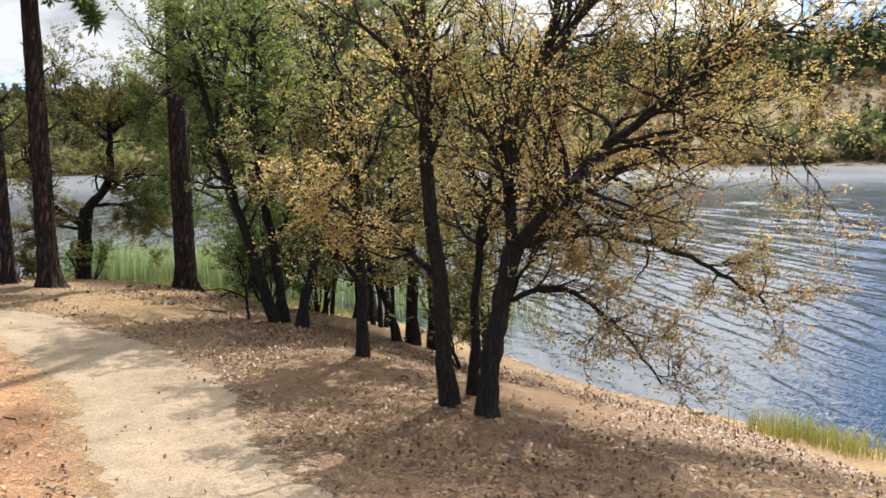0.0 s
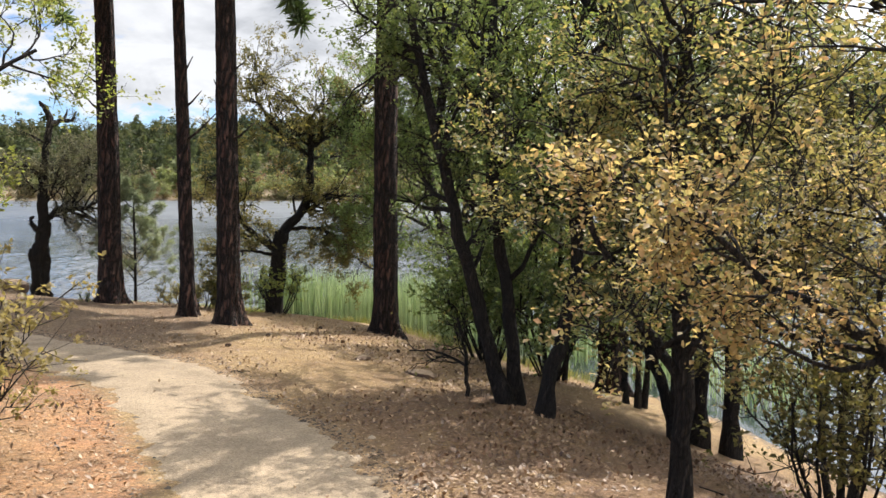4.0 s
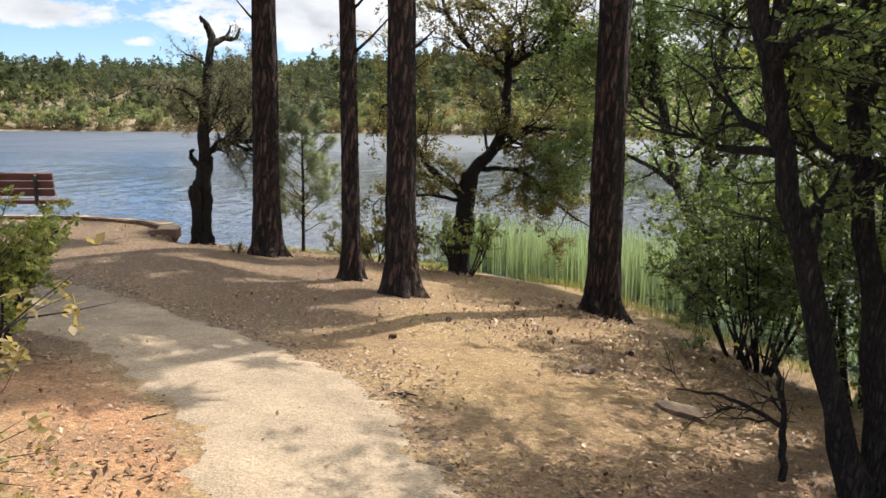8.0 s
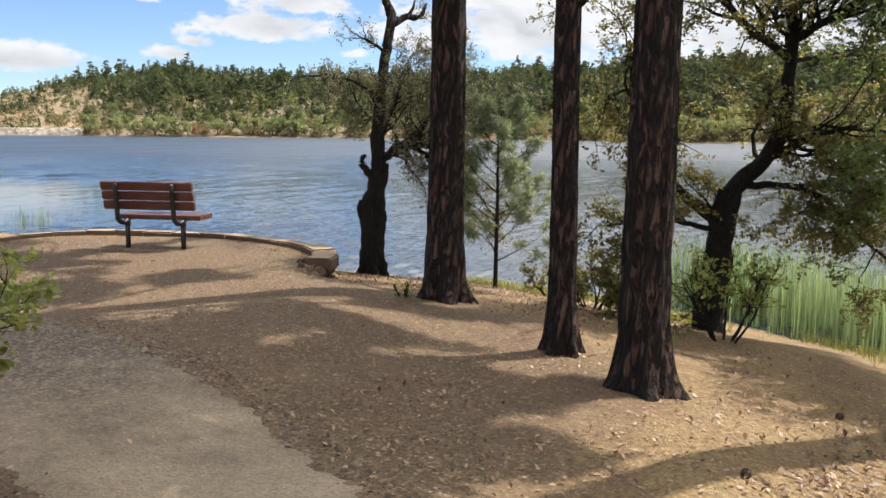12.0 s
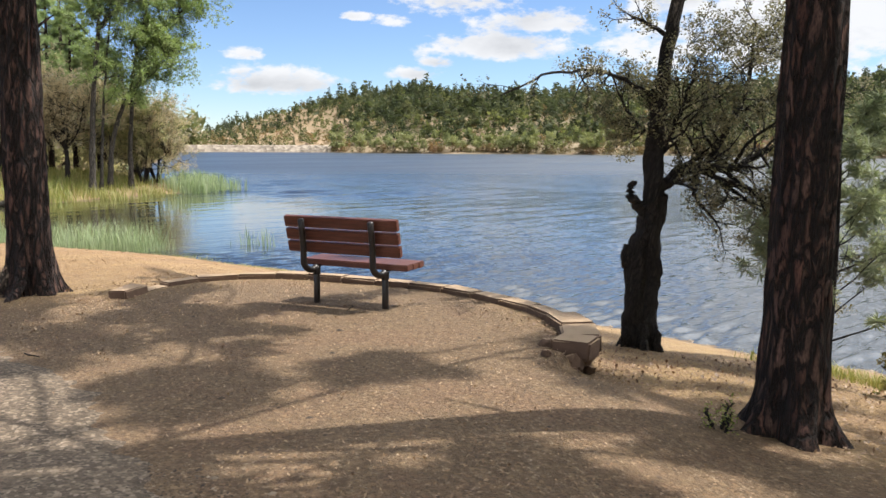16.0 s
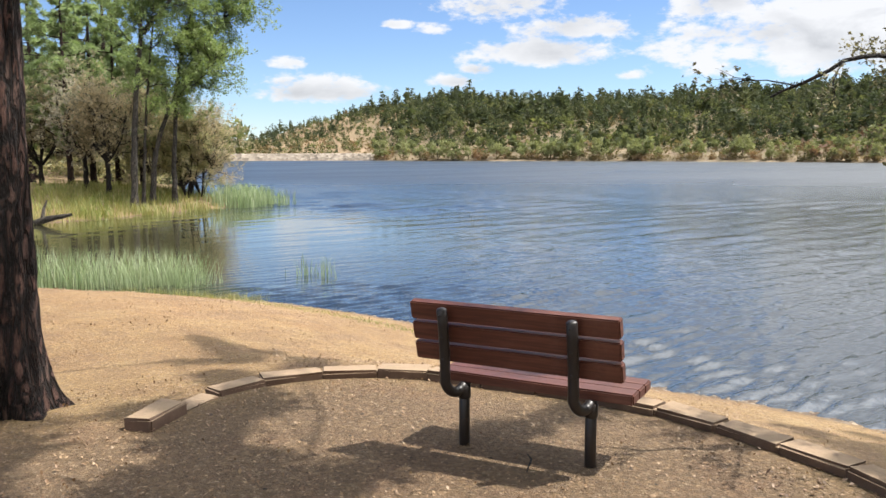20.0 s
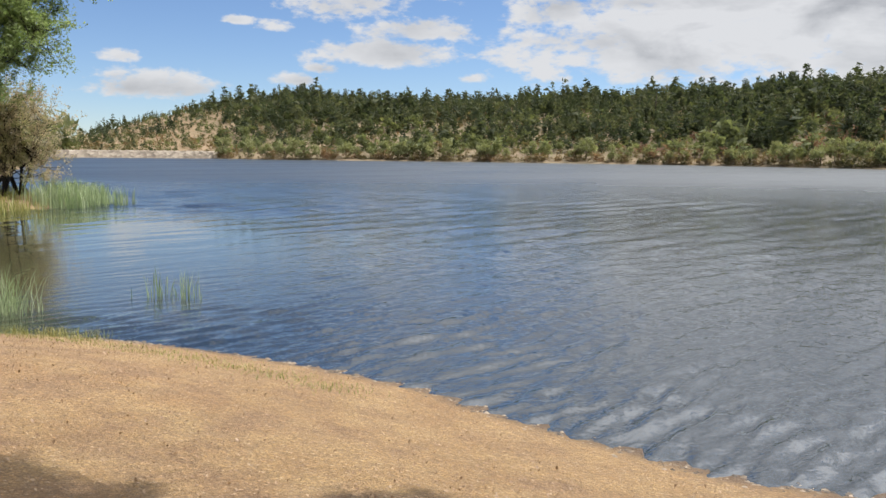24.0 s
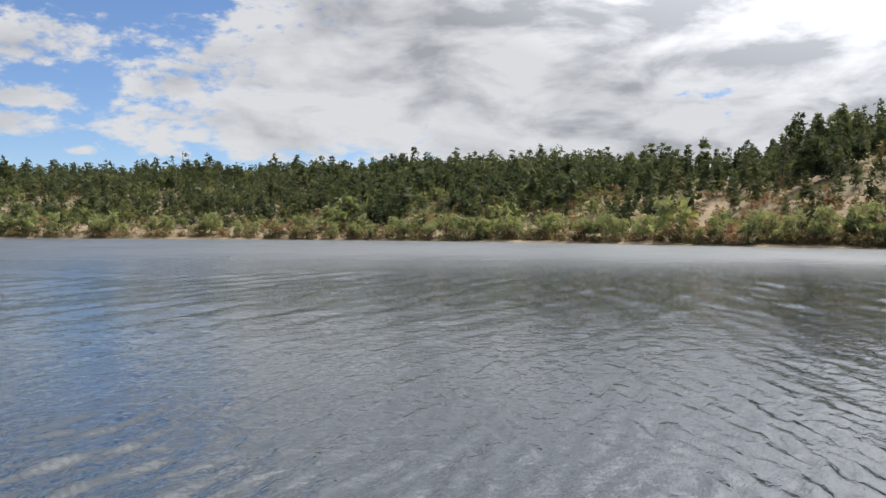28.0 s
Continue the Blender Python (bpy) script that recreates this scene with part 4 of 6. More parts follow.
pine(17, 12.68, -0.2, 24, 0.165, 17.3, BROWN_PINE + " among the bank oaks", (0.0, 0.004), spread=1.5, tufts=2200)

# the gold oak over the bank
broadleaf("oak_tree", 21, 14.16, -8.28, [
    ([(-0.06, 0.02, 0), (-0.12, 0.0, 0.9), (-0.2, 0.05, 2.1), (-0.22, 0.1, 4.2)], 0.07, 0.03, 20, 0.75, 2),
    ([(0.2, -0.22, 0), (0.3, -0.12, 0.6), (0.44, 0.0, 1.25)], 0.085, 0.065, 2, 0.6, 2),
    ([(0.44, 0, 1.2), (0.46, 0.05, 2.1), (0.72, 0.15, 2.7), (1.0, 0.3, 3.7)], 0.05, 0.02, 20, 0.75, 2),
    ([(0.44, 0, 1.2), (0.74, -0.3, 1.62), (1.05, -0.65, 1.98), (1.7, -0.7, 2.45), (2.3, -0.65, 2.75)], 0.055, 0.012, 36, 0.72, 2),
    ([(0.62, 0.1, 2.5), (1.2, 0.2, 3.2), (2.0, 0.2, 3.7), (2.9, 0.3, 4.0)], 0.035, 0.012, 28, 0.75, 2),
    ([(0.5, 0.05, 1.25), (0.95, 0.15, 1.32), (1.6, 0.15, 1.22), (2.1, 0.1, 0.98), (2.45, 0.1, 0.75)], 0.038, 0.01, 18, 0.36, 2),
    ([(0.8, 0.1, 1.5), (1.5, 0.3, 1.9), (2.3, 0.45, 2.1), (2.9, 0.5, 1.95)], 0.03, 0.01, 22, 0.6, 2),
    ([(0.2, 0.3, 0), (0.5, 0.5, 1.0), (0.9, 0.9, 2.2), (1.1, 1.2, 3.4)], 0.055, 0.02, 18, 0.75, 2),
    ([(0.12, 0.45, 0), (0.2, 0.7, 0.9), (0.35, 0.95, 2.0), (0.3, 1.1, 3.2)], 0.045, 0.016, 14, 0.7, 2),
    ([(-0.14, 0.0, 1.0), (-0.45, -0.05, 1.35), (-0.75, -0.1, 1.5), (-1.0, -0.1, 1.75)], 0.028, 0.008, 12, 0.4, 2),
    ([(0.3, 0.05, 0.8), (0.8, -0.2, 0.95), (1.25, -0.35, 0.6), (1.5, -0.4, 0.25)], 0.025, 0.008, 12, 0.45, 2)],
    "many-stemmed oak with leaves turning gold on the bank", OAK_BARK, GOLD_LEAF, leaf_size=0.017, per=17)
# the green oak of three stems by the path
broadleaf("oak_tree", 22, 11.86, -3.78, [
    ([(0, 0, 0), (-0.35, 0, 1.13), (-0.64, 0, 2.33), (-0.95, 0.1, 3.9)], 0.075, 0.03, 26, 0.68, 2),
    ([(-0.66, 0.05, 2.6), (-0.3, 1.2, 3.9), (0.0, 2.3, 4.8), (-0.1, 3.0, 5.2)], 0.045, 0.015, 30, 0.7, 2),
    ([(0.1, 0.05, 0), (0.0, 0.1, 1.0), (-0.16, 0.1, 2.15), (-0.1, 0.2, 4.0)], 0.07, 0.03, 26, 0.85, 2),
    ([(0.22, -0.38, 0), (0.34, -0.3, 0.4), (0.58, -0.15, 1.15), (0.55, 0.0, 2.45), (0.8, 0.2, 4.0)], 0.075, 0.03, 30, 0.85, 2)],
    "green oak of three dark stems beside the path", OAK_BARK, OAK_LEAF, per=20, turn=20, start=0.3, low=0.3, clear=((10.5, -5.1, 1.1), (10.2, -3.9, 0.75)))
broadleaf("oak_sapling", 19, 11.47, -3.75, [([(0, 0, 0), (-0.02, 0, 0.35), (-0.1, 0, 0.75)], 0.022, 0.012, 6, 0.3, 1), ([(0, 0, 0.3), (-0.3, 0.0, 0.42), (-0.6, 0.1, 0.4)], 0.014, 0.005, 5, 0.25, 1)], "broken leafless oak sapling", OAK_BARK, OLIVE_LEAF, per=1)
broadleaf("oak_tree", 23, 13.25, -6.66, [
    ([(0, 0, 0), (0.02, 0.05, 0.9), (-0.04, 0.1, 1.9), (0.06, 0.1, 3.1)], 0.062, 0.02, 22, 0.62, 2),
    ([(0.0, 0.05, 0.7), (-0.3, 0.0, 1.2), (-0.55, -0.05, 1.75), (-0.6, 0.0, 2.2)], 0.03, 0.01, 16, 0.5, 2),
    ([(0.02, 0.05, 0.8), (0.3, 0.1, 1.25), (0.5, 0.15, 1.6), (0.75, 0.15, 1.75)], 0.03, 0.01, 14, 0.5, 2)],
    "young oak with yellowing leaves", OAK_BARK, YELLOW_LEAF, leaf_size=0.018, per=15)
# the waterside oak
broadleaf("oak_tree", 24, 6.2, 3.7, [
    ([(-0.12, 0, 0), (-0.05, 0, 0.8), (0.05, 0, 1.65)], 0.17, 0.14, 1, 0.6, 2),
    ([(0.05, 0, 1.6), (0.5, 0, 2.15), (0.65, 0.1, 3.1), (0.62, 0.1, 3.9)], 0.10, 0.05, 14, 0.9, 2),
    ([(0.62, 0.1, 3.1), (-0.1, 0.2, 3.75), (-0.5, 0.3, 4.6)], 0.05, 0.02, 14, 0.85, 2),
    ([(0.64, 0.1, 3.3), (1.3, 0, 3.7), (1.9, 0, 4.5)], 0.05, 0.02, 14, 0.85, 2),
    ([(-0.05, 0, 1.3), (-0.55, 0.1, 1.7), (-0.95, 0, 2.4), (-1.1, 0.1, 3.3)], 0.07, 0.02, 14, 0.8, 2),
    ([(0.1, 0, 1.7), (0.9, -0.1, 1.65), (1.5, -0.1, 1.1), (1.95, -0.2, 0.8)], 0.045, 0.01, 12, 0.6, 2),
    ([(0.3, 0, 1.9), (1.1, 0.1, 2.3), (1.9, 0.2, 2.3)], 0.05, 0.015, 14, 0.7, 2),
    ([(-0.1, 0, 1.2), (-0.7, -0.1, 1.3), (-1.3, 0, 1.2)], 0.035, 0.01, 9, 0.6, 2)],
    "spreading waterside oak with dark crooked limbs", OAK_BARK, OLIVE_LEAF, leaf_size=0.027, per=25, turn=31, wander=0.3)


def bank_oak(seed, x, y, h, leaf, label, size=0.032, per=12, girth=0.05):
    rng = np.random.RandomState(seed + 900)
    limbs = []
    for k in range(3):
        a = k * 2.1 + rng.uniform(0, 1)
        c, s = math.cos(a), math.sin(a)
        limbs.append(([(0.12 * c, 0.12 * s, 0), (0.3 * c, 0.3 * s, h * 0.35), (0.5 * c, 0.5 * s, h * 0.7), (0.8 * c, 0.8 * s, h)], girth, 0.016, 16, 0.95, 2))
    broadleaf("oak_tree", seed, x, y, limbs, label, OAK_BARK, leaf, leaf_size=size, per=per, jitter=0.09, group="oaks on the bank", start=0.25, low=0.1)


BANK_GREEN = "leafy green oak on the lake bank"
broadleaf("oak_tree", 25, 13.6, -2.95, [
    ([(0.0, 0.0, 0), (0.02, 0, 1.2), (-0.02, 0.1, 2.6), (0.05, 0.1, 4.6)], 0.095, 0.03, 18, 0.95, 2),
    ([(0.3, -0.05, 0), (0.32, 0.0, 1.2), (0.4, 0.1, 2.6), (0.6, 0.2, 4.4)], 0.085, 0.03, 16, 0.95, 2),
    ([(-0.2, -0.15, 0), (-0.3, -0.1, 0.5), (-0.62, 0, 1.3), (-0.66, 0.1, 2.1), (-0.6, 0.2, 3.4)], 0.065, 0.02, 14, 0.8, 2)],
    "dark oak of two upright trunks and a leaning stem", OAK_BARK, OAK_LEAF, leaf_size=0.032, per=12, jitter=0.09, group="oaks on the bank", start=0.25, low=0.2)
bank_oak(26, 11.9, 0.3, 5.0, BRIGHT_LEAF, "bright green cottonwood shrub on the lake bank", 0.04, 18, 0.034)
bank_oak(36, 13.0, -1.2, 5.6, OAK_LEAF, BANK_GREEN, 0.036, 18, 0.034)
broadleaf("cottonwood_tree", 37, 9.75, 3.95, [
    ([(0, 0, 0), (0.03, 0, 0.9), (-0.05, 0, 1.6)], 0.13, 0.11, 2, 0.6, 2),
    ([(-0.05, 0, 1.4), (-0.35, 0, 2.1), (-0.6, 0.1, 3.1), (-0.9, 0.1, 4.6), (-1.0, 0.2, 6.4)], 0.09, 0.03, 26, 0.95, 2),
    ([(-0.03, 0, 1.5), (0.1, 0, 2.6), (0.2, 0.1, 4.2), (0.2, 0.2, 6.8)], 0.085, 0.03, 28, 0.95, 2),
    ([(0.0, 0, 1.5), (0.5, 0, 2.5), (1.0, 0.1, 3.9), (1.4, 0.2, 5.6)], 0.07, 0.025, 26, 0.95, 2),
    ([(-0.25, 0, 1.9), (-0.9, -0.1, 2.35), (-1.5, -0.2, 2.45), (-2.0, -0.2, 2.1)], 0.04, 0.01, 16, 0.55, 2),
    ([(-0.6, 0.1, 3.1), (-1.4, 0, 3.9), (-2.1, 0, 4.4)], 0.045, 0.012, 20, 0.8, 2),
    ([(0.1, 0, 1.3), (0.5, -0.1, 1.7), (1.1, -0.1, 1.9), (1.6, -0.1, 1.8)], 0.04, 0.01, 16, 0.55, 2)],
    "forked grey-barked cottonwood with airy green leaves at the waterline", GREY_BARK, COTTON_LEAF, leaf_size=0.036, per=18, jitter=0.1, group="trees on the bank", start=0.25, low=0.3)
bank_oak(38, 14.6, -4.4, 3.2, OLIVE_LEAF, "olive-leaved oak at the waterline", girth=0.028)


def bush(name, seed, x, y, h, w, leaf, label, stems=6, size=0.03, per=12):
    rng = np.random.RandomState(seed + 500)
    limbs = []
    for k in range(stems):
        a = k * 6.28 / stems + rng.uniform(-0.4, 0.4)
        c, s = w * math.cos(a), w * math.sin(a)
        limbs.append(([(0.05 * c, 0.05 * s, 0), (0.3 * c, 0.3 * s, h * 0.4), (0.5 * c * rng.uniform(0.5, 1), 0.5 * s, h * rng.uniform(0.7, 0.95))], 0.014, 0.006, 8, h * 0.34, 1))
    broadleaf(name, seed, x, y, limbs, label, OAK_BARK, leaf, leaf_size=size, per=per, jitter=0.035, category="shrub")


bush("oak_shrub", 27, 9.2, -7.4, 1.2, 0.75, BROWN_LEAF, "scrub oak with sparse rusty leaves beside the path", 9, 0.024, 14)
broadleaf("oak_tree", 18, 8.2, -7.6, [
    ([(0, 0, 0), (0.2, 0.2, 1.2), (0.5, 0.6, 2.15), (0.95, 1.05, 2.6)], 0.05, 0.012, 12, 0.5, 2),
    ([(0.1, 0.1, 0.8), (0.5, 0.5, 1.5), (0.9, 0.9, 1.95)], 0.03, 0.008, 6, 0.35, 2)], "young oak reaching over the path with fresh leaves", OAK_BARK, BRIGHT_LEAF, per=24, leaf_size=0.018)
bush("shrub", 28, 6.45, -4.75, 0.95, 0.75, BRIGHT_LEAF, "yellow-green shrub at the path edge", 11, 0.026, 18)
bush("shrub", 30, 6.75, 2.45, 0.8, 1.0, BRIGHT_LEAF, "yellow-green shrub at the foot of the waterside oak", 8, 0.024, 9)
bush("shrub", 35, 4.9, 3.1, 0.5, 0.8, OLIVE_LEAF, "low dark green shrub on the bank", 7, 0.022, 10)
bush("shrub", 34, 3.9, 3.9, 0.42, 0.9, OLIVE_LEAF, "low dark green shrub on the bank", 7, 0.022, 10)
bush("shrub", 33, 5.5, 2.9, 0.55, 0.6, OLIVE_LEAF, "low dark green shrub on the bank", 6)
bush("seedling", 32, 4.22, 0.52, 0.15, 0.2, BRIGHT_LEAF, "small leafy seedling at the foot of a pine", 3, 0.014, 2)
UNDER = "dense green oak scrub under the bank oaks"
bush("oak_shrub", 81, 10.7, 0.9, 1.5, 1.2, OAK_LEAF, UNDER, 12, 0.03, 26)
bush("oak_shrub", 85, 11.0, 0.1, 1.9, 1.4, OAK_LEAF, UNDER, 12, 0.03, 26)
bush("oak_shrub", 82, 11.9, -0.6, 1.5, 1.2, OAK_LEAF, UNDER, 12, 0.03, 22)
bush("oak_shrub", 84, 14.3, -5.6, 1.1, 0.9, OLIVE_LEAF, UNDER, 8, 0.026, 12)
# the half-dead oak at the water
snag = broadleaf("oak_snag", 29, 1.4, 2.95, [
    ([(-0.05, 0, 0), (-0.06, 0, 0.45), (-0.055, 0, 0.85), (0.02, 0, 1.2), (0.1, 0, 1.5)], 0.11, 0.105, 0, 0.3, 1),
    ([(0.1, 0.03, 0), (0.08, 0.02, 0.4), (0.1, 0.02, 0.8), (0.09, 0.02, 1.2), (0.14, 0, 1.6)], 0.095, 0.12, 0, 0.3, 1),
    ([(0.12, 0, 1.5), (0.1, 0, 2.1), (0.16, 0, 2.75), (0.24, 0, 3.35), (0.3, 0, 3.65)], 0.11, 0.05, 2, 0.5, 2),
    ([(0.3, 0, 3.6), (0.2, 0, 3.85), (0.12, 0.05, 3.95)], 0.055, 0.03, 0, 0.3, 1),
    ([(0.26, 0, 3.5), (0.5, 0, 3.62), (0.7, 0, 3.62), (0.78, 0, 3.8)], 0.045, 0.012, 0, 0.25, 1),
    ([(0.06, 0, 1.38), (-0.09, -0.05, 1.52), (-0.14, -0.05, 1.6), (-0.1, -0.05, 1.72)], 0.075, 0.03, 0, 0.3, 1),
    ([(-0.03, 0, 0.78), (-0.15, -0.03, 0.96), (-0.14, -0.02, 1.08)], 0.085, 0.035, 0, 0.3, 1),
    ([(0.14, 0, 1.6), (0.45, 0.1, 1.85), (0.9, 0.2, 1.85), (1.4, 0.2, 2.1)], 0.075, 0.02, 20, 0.6, 2),
    ([(0.6, 0.1, 1.85), (1.0, 0.2, 2.5), (1.1, 0.2, 3.3)], 0.035, 0.01, 20, 0.55, 2),
    ([(0.5, 0.1, 1.85), (1.1, 0.0, 1.6), (1.6, 0, 1.1), (1.9, 0, 0.7)], 0.025, 0.006, 16, 0.5, 2),
    ([(0.14, 0.02, 1.9), (0.3, -0.1, 2.35), (0.45, -0.2, 2.9)], 0.03, 0.008, 16, 0.5, 2),
    ([(0.12, 0.0, 2.1), (-0.15, 0.1, 2.4), (-0.35, 0.2, 2.85)], 0.02, 0.006, 9, 0.4, 2),
    ([(0.14, 0, 2.5), (-0.35, -0.2, 2.75), (-1.0, -0.3, 2.75), (-1.45, -0.3, 2.55)], 0.025, 0.007, 9, 0.4, 1),
    ([(-0.08, 0.0, 0.32), (-0.15, -0.06, 0.12), (-0.3, -0.12, -0.06)], 0.07, 0.03, 0, 0.3, 1),
    ([(0.03, -0.04, 0.3), (0.03, -0.14, 0.1), (0.0, -0.28, -0.05)], 0.07, 0.03, 0, 0.3, 1),
    ([(0.12, 0.0, 0.3), (0.17, -0.05, 0.1), (0.23, -0.1, -0.06)], 0.07, 0.03, 0, 0.3, 1)],
    "half-dead oak with a knobbly twisted trunk by the water", OAK_BARK, SNAG_LEAF, per=20, turn=52, leaf_size=0.018)


def bare_top(top, turn):
    """The barkless grey fork at the head of the dead stem."""
    t = Tubes()
    c, s = math.cos(radians(turn)), math.sin(radians(turn))
    for pts, radii in (([(0.22, 3.2), (0.28, 3.5), (0.3, 3.66), (0.2, 3.86), (0.1, 3.98)], [0.068, 0.066, 0.062, 0.05, 0.02]),
                       ([(0.28, 3.5), (0.5, 3.63), (0.7, 3.63), (0.79, 3.82)], [0.055, 0.045, 0.035, 0.015]),
                       ([(0.52, 3.63), (0.6, 3.75), (0.62, 3.86)], [0.03, 0.022, 0.008])):
        t.add([(a * c, a * s, h) for a, h in pts], radii, 9)
    child("dead_top", t.mesh("dead_top", GREY_BARK), top, "bare weathered grey wood")


bare_top(snag, 52)


def young_pine(seed, x, y, h, label, wide=0.75, needle=0.008):
    rng = np.random.RandomState(seed)
    top = empty("young_pine", pose(x, y, grounded(x, y)), label, "tree")
    t, tips = Tubes(), []
    t.add([(0, 0, -0.1), (0.02, 0, h * 0.5), (0, 0.02, h)], [0.035, 0.025, 0.006], 7)
    for i in range(26):
        u = 0.15 + 0.85 * i / 26
        a = i * 2.4
        grow_tree(rng, (0, 0, h * u), (math.cos(a), math.sin(a), 0.45), wide * (1.05 - 0.75 * u), 0.01, 1, t, tips, 4, 0.12, 0.1, (3, 5), 0.5, 0.6, 0.3)
    child("trunk", t.mesh("trunk", OAK_BARK), top)
    c = np.repeat(leaf_places(rng, tips, 20, 0.03), 8, axis=0)
    child("needles", leaf_mesh("needles", rng, c, needle, PALE_NEEDLES, long=10, spread=1.0), top)


young_pine(40, 2.9, 3.9, 2.5, "young pine with soft pale green needles by the water", 0.95, 0.01)
young_pine(39, 13.35, -3.3, 5.2, "bright young pine among the bank oaks", 1.1, 0.014)

# ---- bench ----
U, N = Vector((0.872, 0.490, 0)), Vector((-0.490, 0.872, 0))


def plank(length, width, thick, worn=0.008):
    bm = bmesh.new()
    bmesh.ops.create_cube(bm, size=1)
    bmesh.ops.scale(bm, vec=(length, width, thick), verts=bm.verts)
    bmesh.ops.bevel(bm, geom=bm.edges[:], offset=worn, segments=2, affect="EDGES")
    return bm


def tube_part(name, pts, radius, parent, sides=12, mat=None):
    t = Tubes()
    pts = np.asarray(pts, float)
    d0, d1 = pts[0] - pts[1], pts[-1] - pts[-2]
    d0, d1 = d0 / np.linalg.norm(d0), d1 / np.linalg.norm(d1)
    e = radius * 0.35
    full = np.concatenate([[pts[0] + d0 * e], [pts[0] + d0 * e * 0.8], pts, [pts[-1] + d1 * e * 0.8], [pts[-1] + d1 * e]])
    rad = np.r_[radius * 0.05, radius * 0.7, np.full(len(pts), radius), radius * 0.7, radius * 0.05]
    t.add(full, rad, sides)
    return child(name, t.mesh(name, mat or STEEL), parent)


def build_bench():
    m = Matrix(((U.x, N.x, 0, 0.328), (U.y, N.y, 0, 0.1845), (0, 0, 1, 0.0), (0, 0, 0, 1)))
    bench = empty("park_bench", m, "red-brown timber slat bench on dark steel posts facing the lake", "bench")
    for i in range(3):
        s = part("seat_slat", plank(1.15, 0.108, 0.058), TIMBER, bench)
        s.matrix_basis = pose(0.025, 0.015 + i * 0.116 + 0.05, 0.392, 3)
    for i in range(3):
        s = part("back_slat", plank(1.22, 0.058, 0.106, 0.007), TIMBER, bench)
        s.matrix_basis = pose(-0.05, -0.032 - i * 0.03, 0.545 + i * 0.121, 14)
    for sx in (-0.376, 0.376):
        tube_part("leg", [(sx, 0, -0.12), (sx, 0, 0.12), (sx, 0, 0.335)], 0.031, bench, 16)
        arc = [(sx - 0.05, -0.178, 0.81), (sx - 0.05, -0.158, 0.70), (sx - 0.05, -0.142, 0.56), (sx - 0.05, -0.138, 0.45)]
        for k in range(8):
            a = radians(186 + k * 19)
            arc.append((sx - 0.05 + 0.05 * k / 7, -0.062 + 0.076 * math.cos(a), 0.40 + 0.076 * math.sin(a)))
        tube_part("collar", [(sx, 0, 0.28), (sx, 0, 0.31), (sx, 0, 0.345)], 0.037, bench, 16)
        support = tube_part("back_support", arc, 0.030, bench, 14)
        for h, back in ((0.78, -0.206), (0.655, -0.186), (0.53, -0.172)):
            tube_part("bolt", [(sx - 0.05, back + 0.012, h), (sx - 0.05, back - 0.002, h)], 0.008, support, 8)
        bm = bmesh.new()
        bmesh.ops.create_cube(bm, size=1)
        bmesh.ops.scale(bm, vec=(0.05, 0.33, 0.035), verts=bm.verts)
        for v in bm.verts:
            if v.co.z < 0 and abs(v.co.y) > 0.1:
                v.co.z += 0.02
        bmesh.ops.bevel(bm, geom=bm.edges[:], offset=0.006, segments=1, affect="EDGES")
        b = part("seat_bracket", bm, STEEL, bench)
        b.matrix_basis = pose(sx, 0.17, 0.344)


build_bench()

# ---- terrace wall ----


def block_mesh(name, rng, length, depth, height):
    bm = bmesh.new()
    bmesh.ops.create_cube(bm, size=1)
    bmesh.ops.scale(bm, vec=(length, depth, height), verts=bm.verts)
    bmesh.ops.bevel(bm, geom=bm.edges[:], offset=0.016, segments=2, affect="EDGES")
    for v in bm.verts:
        v.co += Vector(rng.normal(size=3)) * 0.004
    return bm


def rock_mesh(rng, sx, sy, sz):
    bm = bmesh.new()
    bmesh.ops.create_icosphere(bm, subdivisions=2, radius=1)
    at = Vector(rng.uniform(0, 50, 3))
    for v in bm.verts:
        v.co = Vector((v.co.x * sx, v.co.y * sy, v.co.z * sz)) * (1 + 0.5 * noise.noise(v.co * 1.3 + at) + 0.2 * noise.noise(v.co * 4 + at))
    return bm


